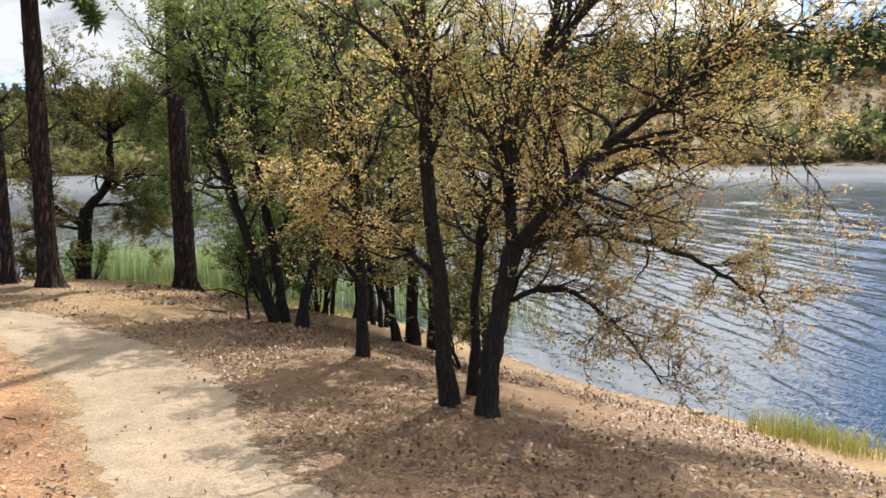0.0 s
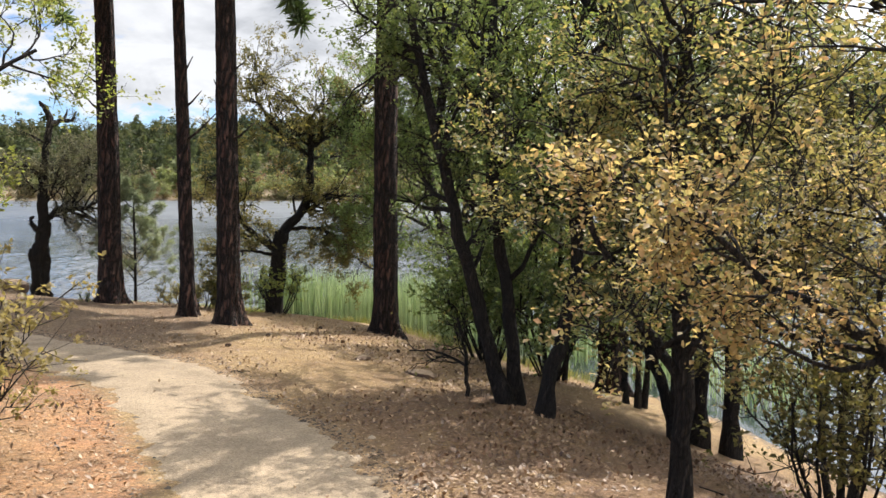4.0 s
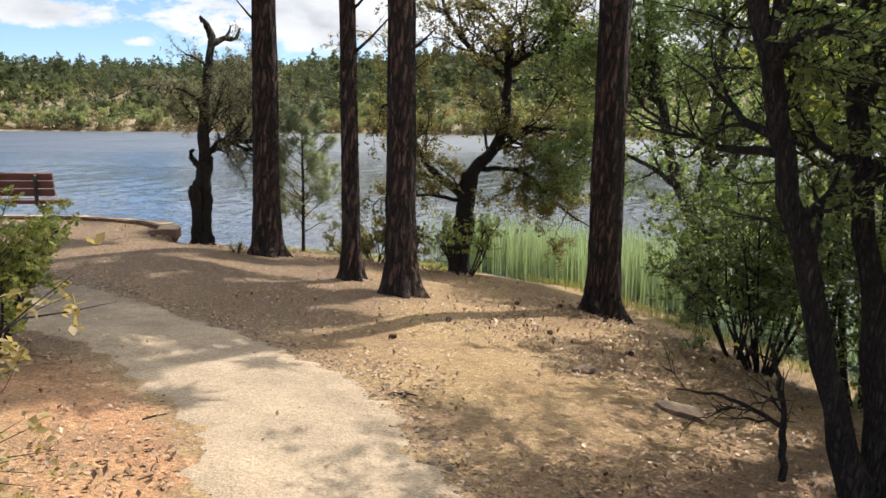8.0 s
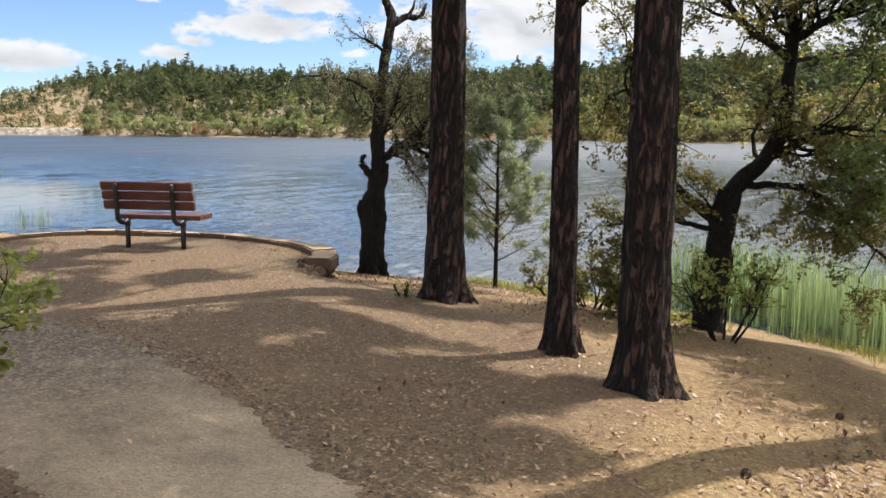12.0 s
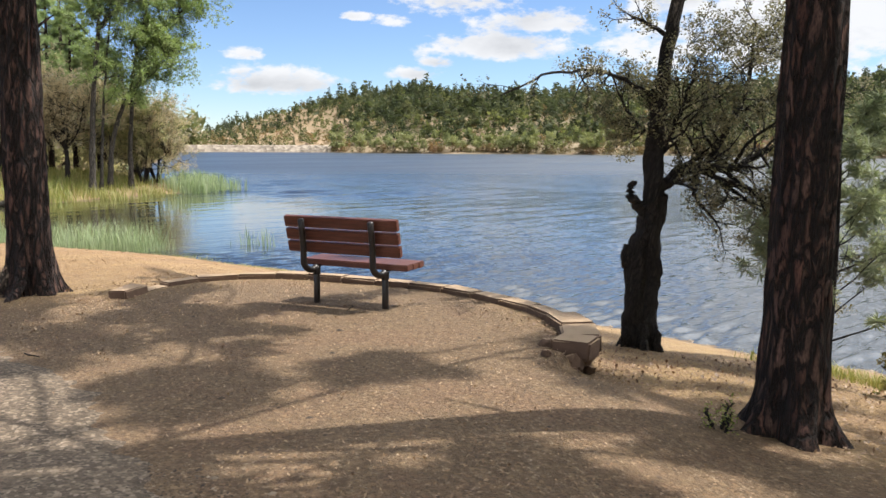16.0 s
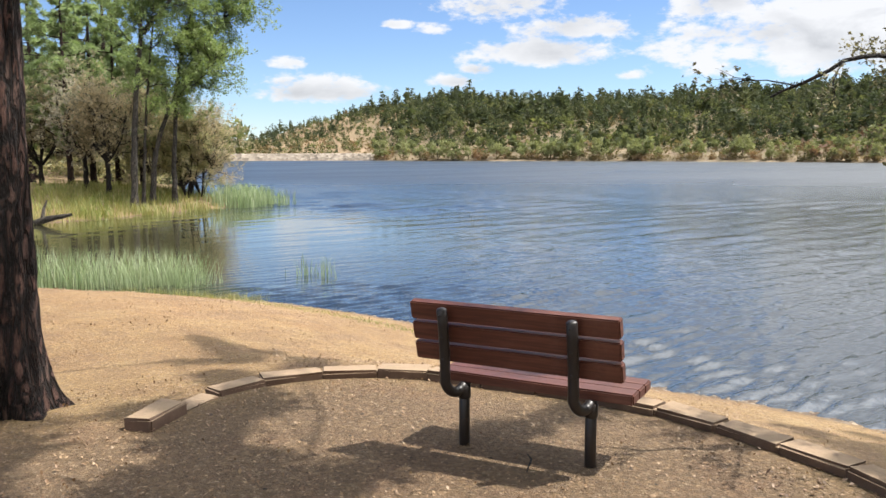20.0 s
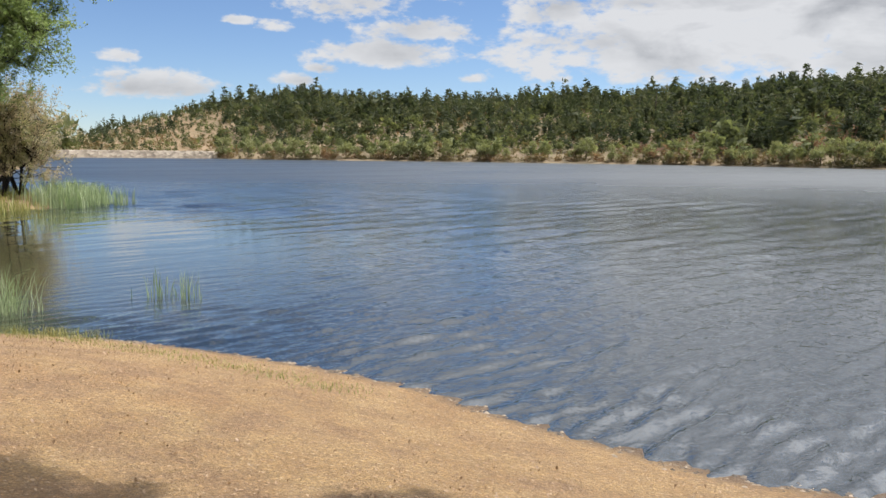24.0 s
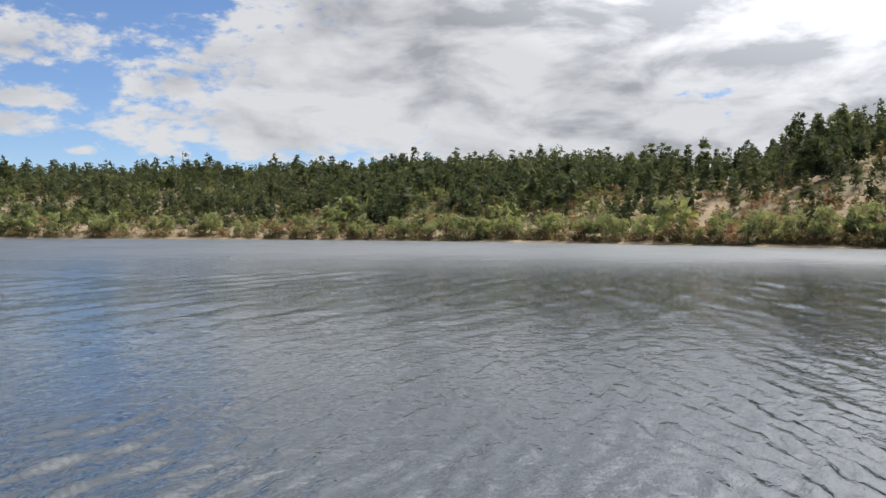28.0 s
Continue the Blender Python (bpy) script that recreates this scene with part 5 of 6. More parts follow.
def build_wall():
    rng = np.random.RandomState(7)
    wall = empty("terrace_wall", pose(0, 0, 0), "low curved retaining wall of tan stone blocks round the bench", "wall", kind="structure")
    p = spline(TERRACE, 200)
    s = np.r_[0, np.cumsum(np.linalg.norm(np.diff(p, axis=0), axis=1))]
    at = 0.0
    while at < s[-1] - 0.15:
        ln = rng.uniform(0.4, 0.47)
        a, b = at, min(at + ln, s[-1])
        pa = np.array([np.interp(a, s, p[:, 0]), np.interp(a, s, p[:, 1])])
        pb = np.array([np.interp(b, s, p[:, 0]), np.interp(b, s, p[:, 1])])
        c, ang = (pa + pb) / 2, math.degrees(math.atan2(*(pb - pa)[::-1]))
        tall = 0.17 if at == 0.0 else 0.15 if b > s[-1] - 0.7 else 0.11
        wide = 0.3 if b > s[-1] - 0.7 else rng.uniform(0.185, 0.205)
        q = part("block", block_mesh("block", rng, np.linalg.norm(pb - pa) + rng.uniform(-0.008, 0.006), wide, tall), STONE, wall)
        sunk = 0.05 if 0 < at < 0.5 else 0.022 if 0 < at < 1.0 else 0.0
        q.matrix_basis = pose(c[0], c[1], 0.058 - sunk - tall / 2 + 0.3 * (tall - 0.11) + rng.uniform(-0.006, 0.006), rng.uniform(-1.2, 1.2), rng.uniform(-0.8, 0.8), ang + rng.uniform(-2, 2))
        for k in range(4):
            if land(np.array([c[0] + 0.25 * math.sin(radians(-ang))]), np.array([c[1] + 0.25 * math.cos(radians(ang))]))[0] > -0.1 - 0.13 * k:
                break
            if b > s[-1] - 0.7:
                for side in (-0.11, 0.1):
                    q = part("rock", rock_mesh(rng, 0.13, 0.12, 0.085), STONE, wall)
                    q.matrix_basis = pose(c[0] + side * math.cos(radians(ang)), c[1] + side * math.sin(radians(ang)), -0.12 - 0.13 * k, rng.uniform(0, 40), rng.uniform(0, 40), ang)
                continue
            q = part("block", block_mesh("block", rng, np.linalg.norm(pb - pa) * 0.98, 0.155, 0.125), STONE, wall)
            q.matrix_basis = pose(c[0], c[1], -0.105 - 0.13 * k, 0, 0, ang + rng.uniform(-3, 3))
        at = b
    for k in range(11):
        q = part("rock", rock_mesh(rng, rng.uniform(0.035, 0.075), rng.uniform(0.03, 0.06), rng.uniform(0.025, 0.045)), STONE, wall)
        x, y = p[-1] + rng.normal(size=2) * (0.13, 0.11)
        q.matrix_basis = pose(x, y, grounded(x, y) + rng.uniform(0.0, 0.03), rng.uniform(0, 40), rng.uniform(0, 40), rng.uniform(0, 360))


build_wall()

# ---- reeds and grass ----


def reed_bed(seed, centres, count, height, width, label, mat=REED, lean=0.18, name="reeds"):
    rng = np.random.RandomState(seed)
    c = np.asarray(centres, float)
    k = rng.randint(0, len(c), count)
    xy = c[k, :2] + rng.normal(size=(count, 2)) * c[k, 2:3]
    z = np.maximum(land(xy[:, 0], xy[:, 1]), WATER_Z - 0.35) - 0.02
    me = blade_mesh(name, rng, np.stack([xy[:, 0], xy[:, 1], z], 1), height, width, mat, lean)
    tagged(new(name, me), label, "reeds" if mat == REED else "grass", kind="stuff")


reed_bed(31, [(4.8, 7.2, 0.4), (5.8, 7.0, 0.45), (6.8, 6.7, 0.45), (7.8, 6.4, 0.45), (8.8, 5.7, 0.4), (9.6, 5.0, 0.4)], 4600, 1.15, 0.013, "tall green reeds standing in the shallows")
reed_bed(32, [(10.8, 3.9, 0.4), (12.0, 2.9, 0.4), (13.4, 1.7, 0.4), (14.7, 0.6, 0.5)], 1300, 1.05, 0.013, "tall green reeds standing in the shallows")
reed_bed(33, [(-15.8, 0.0, 0.4), (-15.4, 0.9, 0.4), (-14.8, 1.7, 0.35), (-14.4, 2.3, 0.3), (-16.4, -0.8, 0.5), (-15.2, 0.3, 0.5), (-14.9, 1.2, 0.45)], 1900, 0.95, 0.010, "green reeds in the cove", lean=0.5)
reed_bed(34, [(-14.3, 5.0, 0.18), (-13.8, 5.3, 0.12)], 60, 0.85, 0.016, "sparse reeds off the beach")
reed_bed(35, [(-40.5, 13, 0.8), (-41.5, 13.4, 0.9), (-39.3, 11.6, 0.7)], 1500, 1.1, 0.03, "bright green reeds at the tip of the spit", lean=0.3)
reed_bed(36, [(17.5, -6.5, 0.22), (17.9, -6.9, 0.25)], 700, 0.26, 0.008, "yellow-green grass tuft at the waterline", GRASS, 0.6, "grass_tuft")
reed_bed(37, [(-14 + 0.5 * i, 1.0 + 0.45 * i - 0.02 * i * i, 0.16) for i in range(6)] + [(-15.3, -0.9, 0.3)], 900, 0.16, 0.006, "short green grass along the waterline", GRASS, 0.6, "shore_grass")
reed_bed(38, [(-34.4, 1, 0.6), (-35, 4, 0.6), (-36.2, 6.5, 0.6), (-37.5, 9, 0.6)], 1500, 0.5, 0.02, "grass along the bank of the spit", GRASS, 0.5, "shore_grass")

reed_bed(39, [(1.9 + 0.35 * i, 4.7 - 0.02 * i, 0.2) for i in range(12)], 3000, 0.15, 0.007, "short bright grass on the bank by the snag", GRASS, 0.7, "shore_grass")
reed_bed(40, [(-12.5 + 0.7 * i, 1.9 + 0.3 * i - 0.012 * i * i, 0.22) for i in range(9)], 1500, 0.07, 0.006, "short green grass along the beach", GRASS, 0.8, "shore_grass")

reed_bed(41, [(12.2 - 0.42 * i, 0.9 + 0.37 * i, 0.22) for i in range(14)], 2000, 0.17, 0.007, "green grass along the foot of the bank", GRASS, 0.7, "shore_grass")

reed_bed(42, [(-35.5 - 0.9 * i, 2.5 + 1.15 * i - 0.03 * i * i, 1.0) for i in range(9)] + [(-38 - 1.2 * i, 2.0 + 0.9 * i, 1.3) for i in range(7)], 7000, 0.42, 0.022, "dry green grass under the trees of the spit", GRASS, 0.6, "meadow_grass")

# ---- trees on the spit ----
# brighter copy of the pine needles, with sunlight put into the colour
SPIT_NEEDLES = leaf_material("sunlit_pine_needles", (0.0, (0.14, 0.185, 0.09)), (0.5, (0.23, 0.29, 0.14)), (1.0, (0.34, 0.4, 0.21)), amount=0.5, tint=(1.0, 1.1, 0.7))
TAN_LEAF = leaf_material("tan_scrub_leaves", (0.0, (0.25, 0.225, 0.15)), (0.5, (0.4, 0.35, 0.235)), (1.0, (0.54, 0.46, 0.33)), amount=0.6, tint=(1.1, 1.05, 0.85))


GREY_SCRUB = leaf_material("grey_scrub_leaves", (0.0, (0.26, 0.24, 0.2)), (0.5, (0.38, 0.35, 0.28)), (1.0, (0.5, 0.46, 0.36)), amount=0.5, tint=(1.05, 1.05, 0.9))
OLIVE_SCRUB = leaf_material("olive_scrub_leaves", (0.0, (0.2, 0.21, 0.11)), (0.5, (0.33, 0.33, 0.18)), (1.0, (0.5, 0.44, 0.27)), amount=0.55, tint=(1.05, 1.05, 0.75))
COTTON = dict(bark=GREY_BARK, leaf=COTTON_LEAF, group="trees on the spit", turn=77, leaf_size=0.062, jitter=0.16, per=20, kids=(3, 5), wander=0.2)
broadleaf("cottonwood_tree", 41, -37.6, 6.1, [
    ([(0, 0, 0), (0.1, 0, 2.4), (0.28, 0, 5.2), (0.65, 0.1, 8.4), (0.7, 0.2, 10.7), (0.5, 0.3, 12.6)], 0.17, 0.04, 26, 1.2, 2),
    ([(0.62, 0.1, 8.1), (1.9, 0.0, 9.6), (2.9, 0.1, 11.6), (3.3, 0.2, 13.0)], 0.11, 0.04, 24, 1.25, 2),
    ([(0.4, 0.5, 0), (0.7, 0.5, 4.4), (1.1, 0.4, 8.0), (1.3, 0.4, 10.0)], 0.09, 0.03, 16, 1.0, 2)],
    "tall cottonwood with fresh green leaves on the spit", low=0.42, **COTTON)
broadleaf("cottonwood_tree", 42, -38.8, 7.2, [
    ([(0, 0, 0), (0.4, 0, 3.0), (1.2, 0, 5.0), (2.6, 0.1, 6.7), (3.9, 0.2, 7.5)], 0.15, 0.04, 44, 1.25, 2),
    ([(1.2, 0, 4.9), (1.7, 0.2, 7.4), (2.3, 0.2, 10.0), (2.5, 0.3, 12.0)], 0.09, 0.03, 22, 1.1, 2)],
    "cottonwood leaning out with bare grey twigs on the spit", low=0.5, **COTTON)
broadleaf("cottonwood_tree", 43, -39.4, 8.45, [
    ([(0, 0, 0), (0.1, 0, 3.0), (0.55, 0, 6.0), (1.8, 0.1, 8.1), (3.1, 0.2, 9.6), (3.9, 0.2, 10.2)], 0.14, 0.03, 42, 1.15, 2)],
    "tall cottonwood with fresh green leaves on the spit", low=0.62, **COTTON)


def scrub_oak(seed, x, y, h, w, stem, leaf, label, per=16):
    """A round scrub tree: a short crooked trunk of stem metres and limbs that spread from it."""
    rng = np.random.RandomState(seed + 300)
    limbs = [([(0, 0, 0), (0.12, 0, stem * 0.5), (-0.05, 0, stem)], 0.14, 0.1, 0, 0.5, 1)] if stem else []
    for k in range(7):
        a = k * 0.9 + rng.uniform(-0.3, 0.3)
        c, q = w * math.cos(a), w * math.sin(a)
        foot = max(stem, 0.0)
        limbs.append(([(0.02 * c, 0.02 * q, foot), (0.4 * c, 0.4 * q, foot + (h - foot) * 0.3), (0.6 * c * rng.uniform(0.6, 1.1), 0.6 * q, foot + (h - foot) * rng.uniform(0.65, 1.0))], 0.06, 0.02, 9, 0.29 * h, 2))
    broadleaf("scrub_oak", seed, x, y, limbs, label, OAK_BARK, leaf, leaf_size=0.055, per=per, jitter=0.14, group="scrub on the spit", low=0.2)


SCRUB = "pale tan scrub oak on the spit"
scrub_oak(51, -40.15, 5.45, 5.2, 1.7, 1.6, TAN_LEAF, "rusty tan scrub oak with a crooked trunk")
scrub_oak(52, -41.9, 4.7, 4.8, 2.0, 1.5, GREY_SCRUB, "grey half-leafless scrub oak on the spit", 9)
scrub_oak(53, -41.75, 10.5, 4.6, 1.4, 0.0, TAN_LEAF, SCRUB)
scrub_oak(54, -41.2, 9.6, 4.0, 1.2, 0.0, OLIVE_SCRUB, "olive scrub oak leafy down to the ground")
scrub_oak(55, -44.5, 8.6, 4.6, 1.8, 0.8, OLIVE_SCRUB, "olive scrub oak leafy down to the ground")
scrub_oak(56, -45.0, 3.0, 4.6, 2.0, 1.0, TAN_LEAF, SCRUB)
scrub_oak(57, -47.5, 11.0, 5.0, 2.0, 0.6, GREY_SCRUB, SCRUB)

# ---- far woods ----


def far_wood(name, seed, count, choose, height, shape, mat, label, sprays=60, grain=1.0):
    """Many far trees as one mesh of small leafy sprays: pines carry them in uneven tiers, broad crowns in a few heaps."""
    rng = np.random.RandomState(seed)
    x, y = choose(rng, count)
    z = land(x, y) - 0.1
    keep = z > WATER_Z - 0.12
    x, y, z = x[keep], y[keep], z[keep]
    n = len(x)
    h = rng.uniform(*height, n) * np.exp(rng.normal(size=n) * 0.25)
    lean = np.stack([rng.normal(size=n) * 0.04, rng.normal(size=n) * 0.04, np.ones(n)], -1)
    fat = rng.uniform(0.75, 1.35, (n, 1))
    a = rng.uniform(0, 6.28, (n, sprays))
    if shape == "cone":
        tiers = 6
        t = rng.randint(0, tiers, (n, sprays))
        first = rng.uniform(0.1, 0.34, (n, 1))
        u = (t + rng.uniform(0, 0.75, (n, sprays))) / tiers
        reach = np.take_along_axis(rng.uniform(0.55, 1.35, (n, tiers)), t, 1)
        r = 0.19 * fat * reach * (1.04 - u) ** 0.7 * np.sqrt(rng.uniform(0.04, 1, (n, sprays)))
        c = np.stack([r * np.cos(a), r * np.sin(a), first + (1 - first) * u - 0.25 * r], -1)
        size = 0.085 * (1.25 - 0.75 * u)
        stretch = np.array([1.0, 1.0, 0.75])
    else:
        heaps = 6
        g = rng.randint(0, heaps, (n, sprays))
        hu, ha = rng.uniform(0.25, 0.8, (n, heaps)), rng.uniform(0, 6.28, (n, heaps))
        hr = 0.3 * fat * np.sqrt(rng.uniform(0, 1, (n, heaps)))
        pick = lambda q: np.take_along_axis(q, g, 1)
        d = rng.normal(size=(n, sprays, 3))
        d *= (rng.uniform(0.45, 1.0, (n, sprays)) / np.linalg.norm(d, axis=2))[..., None] * 0.24
        c = np.stack([pick(hr * np.cos(ha)), pick(hr * np.sin(ha)), pick(hu)], -1) + d * (1, 1, 0.85)
        c[..., 2] = np.clip(c[..., 2], 0.04, 1.0)
        size = np.full((n, sprays), 0.085)
        stretch = np.array([1.0, 1.0, 0.9])
    size = (size * grain * rng.uniform(0.6, 1.4, (n, sprays)))[..., None, None]
    tri = c[:, :, None] + rng.normal(size=(n, sprays, 3, 3)) * size * stretch
    tri = np.stack([x, y, z], -1)[:, None, None] + h[:, None, None, None] * (tri * (1, 1, 0) + tri[..., 2:] * lean[:, None, None])
    v = tri.reshape(-1, 3)
    tagged(new(name, raw(name, v, np.arange(len(v)).reshape(-1, 3), mat)), label, "trees", kind="stuff")
    return x, y, z, h


def on_hill(lo, hi, near, deep, power=0.8):
    def choose(rng, n):
        az = rng.uniform(lo, hi, n) + rng.normal(size=n) * 1.8
        shore = np.interp(az, FAR_AZ[::-1], FAR_R[::-1])
        r = shore + near + (np.interp(az, RIDGE_AZ, RIDGE_D) * deep - near) * rng.uniform(0, 1, n) ** power
        return -r * np.sin(np.radians(az)), r * np.cos(np.radians(az))
    return choose


def on_bearings(az, share):
    def choose(rng, n):
        a = np.array(az[:n])
        r = np.interp(a, FAR_AZ[::-1], FAR_R[::-1]) + share * np.interp(a, RIDGE_AZ, RIDGE_D)
        return -r * np.sin(np.radians(a)), r * np.cos(np.radians(a))
    return choose


def distant_leaf(name, *stops):
    s = Mat(name, 0.85)
    c = s.ramp(s.mix(0.5, s.noise(0.06, 2, 0.6), s.noise(0.33, 2, 0.6)), *stops)
    c = s.mix(s.math("MULTIPLY", s.random(True), 0.22), c, tuple(v * 0.6 for v in stops[0][1]))
    s.color(c).leafy(0.5, (1.1, 1.1, 0.75))
    return s.m


FAR_PINE = distant_leaf("far_pines", (0.38, (0.0347, 0.0466, 0.0246)), (0.5, (0.0657, 0.0814, 0.0388)), (0.62, (0.125, 0.132, 0.0668)))
FAR_WILLOW = distant_leaf("far_willows", (0.38, (0.108, 0.123, 0.0624)), (0.5, (0.167, 0.188, 0.084)), (0.62, (0.27, 0.285, 0.12)))
FAR_SCRUB = distant_leaf("far_scrub", (0.38, (0.102, 0.102, 0.0486)), (0.5, (0.173, 0.138, 0.0702)), (0.62, (0.255, 0.153, 0.0918)))
RUST_SCRUB = distant_leaf("rust_scrub", (0.38, (0.119, 0.08, 0.051)), (0.5, (0.187, 0.112, 0.0765)), (0.62, (0.281, 0.16, 0.111)))
FAR_OAK = distant_leaf("far_oaks", (0.38, (0.072, 0.0856, 0.036)), (0.5, (0.117, 0.134, 0.054)), (0.62, (0.18, 0.19, 0.0766)))
FAR_BARK = distant_leaf("far_trunks", (0.3, (0.07, 0.05, 0.04)), (0.7, (0.14, 0.11, 0.09)))

def stands(inner, scale, seed, floor=-0.25):
    """Thins a wood into uneven stands with clearings between."""
    def choose(rng, n):
        x, y = inner(rng, n)
        keep = waves(x, y, scale, seed) + rng.uniform(-0.35, 0.35, len(x)) > floor
        return x[keep], y[keep]
    return choose


px, py, pz, ph = far_wood("far_pines", 61, 5200, stands(on_hill(9, 61, 16, 1.12, 0.72), 0.07, 4, -0.4), (3.0, 6.6), "cone", FAR_PINE, "dense dark green pine forest on the far hillside", 70)
far_wood("far_pines", 67, 1900, stands(on_hill(-48, 13, 22, 1.15, 0.62), 0.06, 5, -0.3), (3.6, 7.6), "cone", FAR_PINE, "dense dark green pine forest on the nearer shore", 150, 0.7)
far_wood("shore_pines", 57, 130, stands(on_hill(-40, 48, 3, 0.25, 0.9), 0.09, 6, -0.1), (3.5, 6.5), "cone", FAR_PINE, "single dark pines standing near the far waterline", 130, 0.75)
far_wood("tall_pines", 68, 6, on_bearings((8.2, 7.7, 5.5, -2.5, 16.0, 24.5), 0.75), (9.5, 12.0), "cone", FAR_PINE, "tall pines standing over the forest", 170, 0.7)
far_wood("far_pines", 62, 620, stands(on_hill(60, 72, 8, 1.1), 0.05, 7, -0.1), (1.8, 4.4), "cone", FAR_PINE, "scattered pines on the tan hillside", 50)
far_wood("far_willows", 63, 260, stands(on_hill(-45, 62, 1.0, 0.13, 1.3), 0.1, 9, -0.1), (2.2, 6.0), "round", FAR_WILLOW, "pale green willows along the far shore", 110)
far_wood("far_scrub", 64, 2700, on_hill(-48, 72, 0.3, 0.8, 1.2), (1.2, 3.0), "round", FAR_SCRUB, "olive and rust scrub on the far hillside", 44)
far_wood("rust_scrub", 56, 800, stands(on_hill(-48, 34, 1.0, 0.5, 1.0), 0.08, 12, -0.1), (1.4, 3.2), "round", RUST_SCRUB, "rust and pinkish bushes low on the far hillside", 80, 0.8)
far_wood("hill_scrub", 58, 1500, on_hill(56, 73, 4, 0.95, 0.9), (0.9, 2.0), "round", FAR_OAK, "olive bushes dotting the tan end of the hill", 36)
far_wood("far_oaks", 59, 1600, stands(on_hill(12, 64, 8, 0.95, 0.9), 0.08, 15, -0.2), (2.0, 4.2), "round", FAR_OAK, "mid-green oaks between the pines of the far hill", 60)
far_wood("shore_scrub", 69, 1500, on_hill(-48, 62, -0.8, 0.014, 1.0), (1.0, 2.6), "round", FAR_SCRUB, "olive and rust bushes along the far waterline", 60, 0.8)

# single willows that stand out along the far shore
SHORE_WILLOW = distant_leaf("shore_willows", (0.38, (0.19, 0.2, 0.105)), (0.5, (0.27, 0.285, 0.135)), (0.62, (0.38, 0.375, 0.18)))


def willow_meshes(seed):
    rng = np.random.RandomState(seed)
    heaps, n = 9, 420
    hu, ha = rng.uniform(0.3, 0.82, heaps), rng.uniform(0, 6.28, heaps)
    hr = 0.34 * np.sqrt(rng.uniform(0, 1, heaps))
    g = rng.randint(0, heaps, n)
    d = rng.normal(size=(n, 3))
    d *= (rng.uniform(0.5, 1.0, n) / np.linalg.norm(d, axis=1))[:, None] * 0.19
    c = np.stack([hr[g] * np.cos(ha[g]), hr[g] * np.sin(ha[g]), hu[g]], 1) + d
    v = (c[:, None] + rng.normal(size=(n, 3, 3)) * 0.045 * (1, 1, 1.2)).reshape(-1, 3)
    f = np.arange(3 * n).reshape(-1, 3)
    t = Tubes()
    t.add([(0, 0, -0.06), (0.02, 0, 0.2), (0.0, 0.02, 0.5)], [0.035, 0.028, 0.012], 6)
    t.add([(0.02, 0, 0.2), (0.14, 0.05, 0.45)], [0.02, 0.008], 5)
    return raw("crown", v, f, SHORE_WILLOW), t.mesh("trunk", FAR_BARK)


def shore_willows():
    kinds = [willow_meshes(700 + k) for k in range(4)]
    rng = np.random.RandomState(710)
    for i in range(60):
        az = -14 + 77 * (i + rng.uniform(0, 0.8)) / 60
        r = float(np.interp(az, FAR_AZ[::-1], FAR_R[::-1])) + rng.uniform(0.8, 8) * rng.uniform(0.2, 1)
        x, y = -r * math.sin(radians(az)), r * math.cos(radians(az))
        h = rng.uniform(3.2, 6.6)
        top = empty("willow_tree", pose(x, y, grounded(x, y) - 0.05, 0, 0, rng.uniform(0, 360)) @ Matrix.Diagonal((h * rng.uniform(0.85, 1.2), h, h, 1.0)),
                    "pale green willow on the far shore", "tree", "willows on the far shore")
        crown, trunk = kinds[i % 4]
        child("crown", crown, top)
        child("trunk", trunk, top)


shore_willows()


def far_trunks():
    rng = np.random.RandomState(65)
    k = rng.choice(len(px), 900, replace=False)
    v, f = [], []
    for j, i in enumerate(k):
        w, h = ph[i] * 0.012 + 0.04, ph[i] * 0.8
        b = np.array([px[i], py[i], pz[i]])
        ring = [b + np.array([w * math.cos(a), w * math.sin(a), 0]) for a in (0, 2.1, 4.2)]
        v += ring + [b + np.array([0, 0, h])]
        f += [(4 * j, 4 * j + 1, 4 * j + 3), (4 * j + 1, 4 * j + 2, 4 * j + 3), (4 * j + 2, 4 * j, 4 * j + 3)]
    tagged(new("far_trunks", raw("far_trunks", np.array(v), np.array(f), FAR_BARK)), "trunks of the far pines", "trees", kind="stuff")


far_trunks()


# ---- the dam ----


def build_dam():
    rng = np.random.RandomState(70)
    a, b = np.array((-280.0, 82.0)), np.array((-247.0, 128.0))
    n = 60
    prof = [(-4.5, -1.5), (-2.2, 0.6), (-1.6, 1.15), (1.6, 1.15), (5, -1.5)]
    side = np.array([-(b - a)[1], (b - a)[0]]) / np.linalg.norm(b - a)
    v = []
    for i in range(n):
        c = a + (b - a) * i / (n - 1)
        for k, (o, h) in enumerate(prof):
            q = c - side * o * -1.0
            v.append((q[0] + rng.normal() * 0.12, q[1] + rng.normal() * 0.12, h + rng.normal() * (0.14 if k < 2 else 0.04)))
    m = len(prof)
    f = [(i * m + k, (i + 1) * m + k, (i + 1) * m + k + 1, i * m + k + 1) for i in range(n - 1) for k in range(m - 1)]
    tagged(new("dam", raw("dam", np.array(v), np.array(f), RUBBLE)), "low pale rock-faced dam across the end of the lake", "dam", kind="structure")


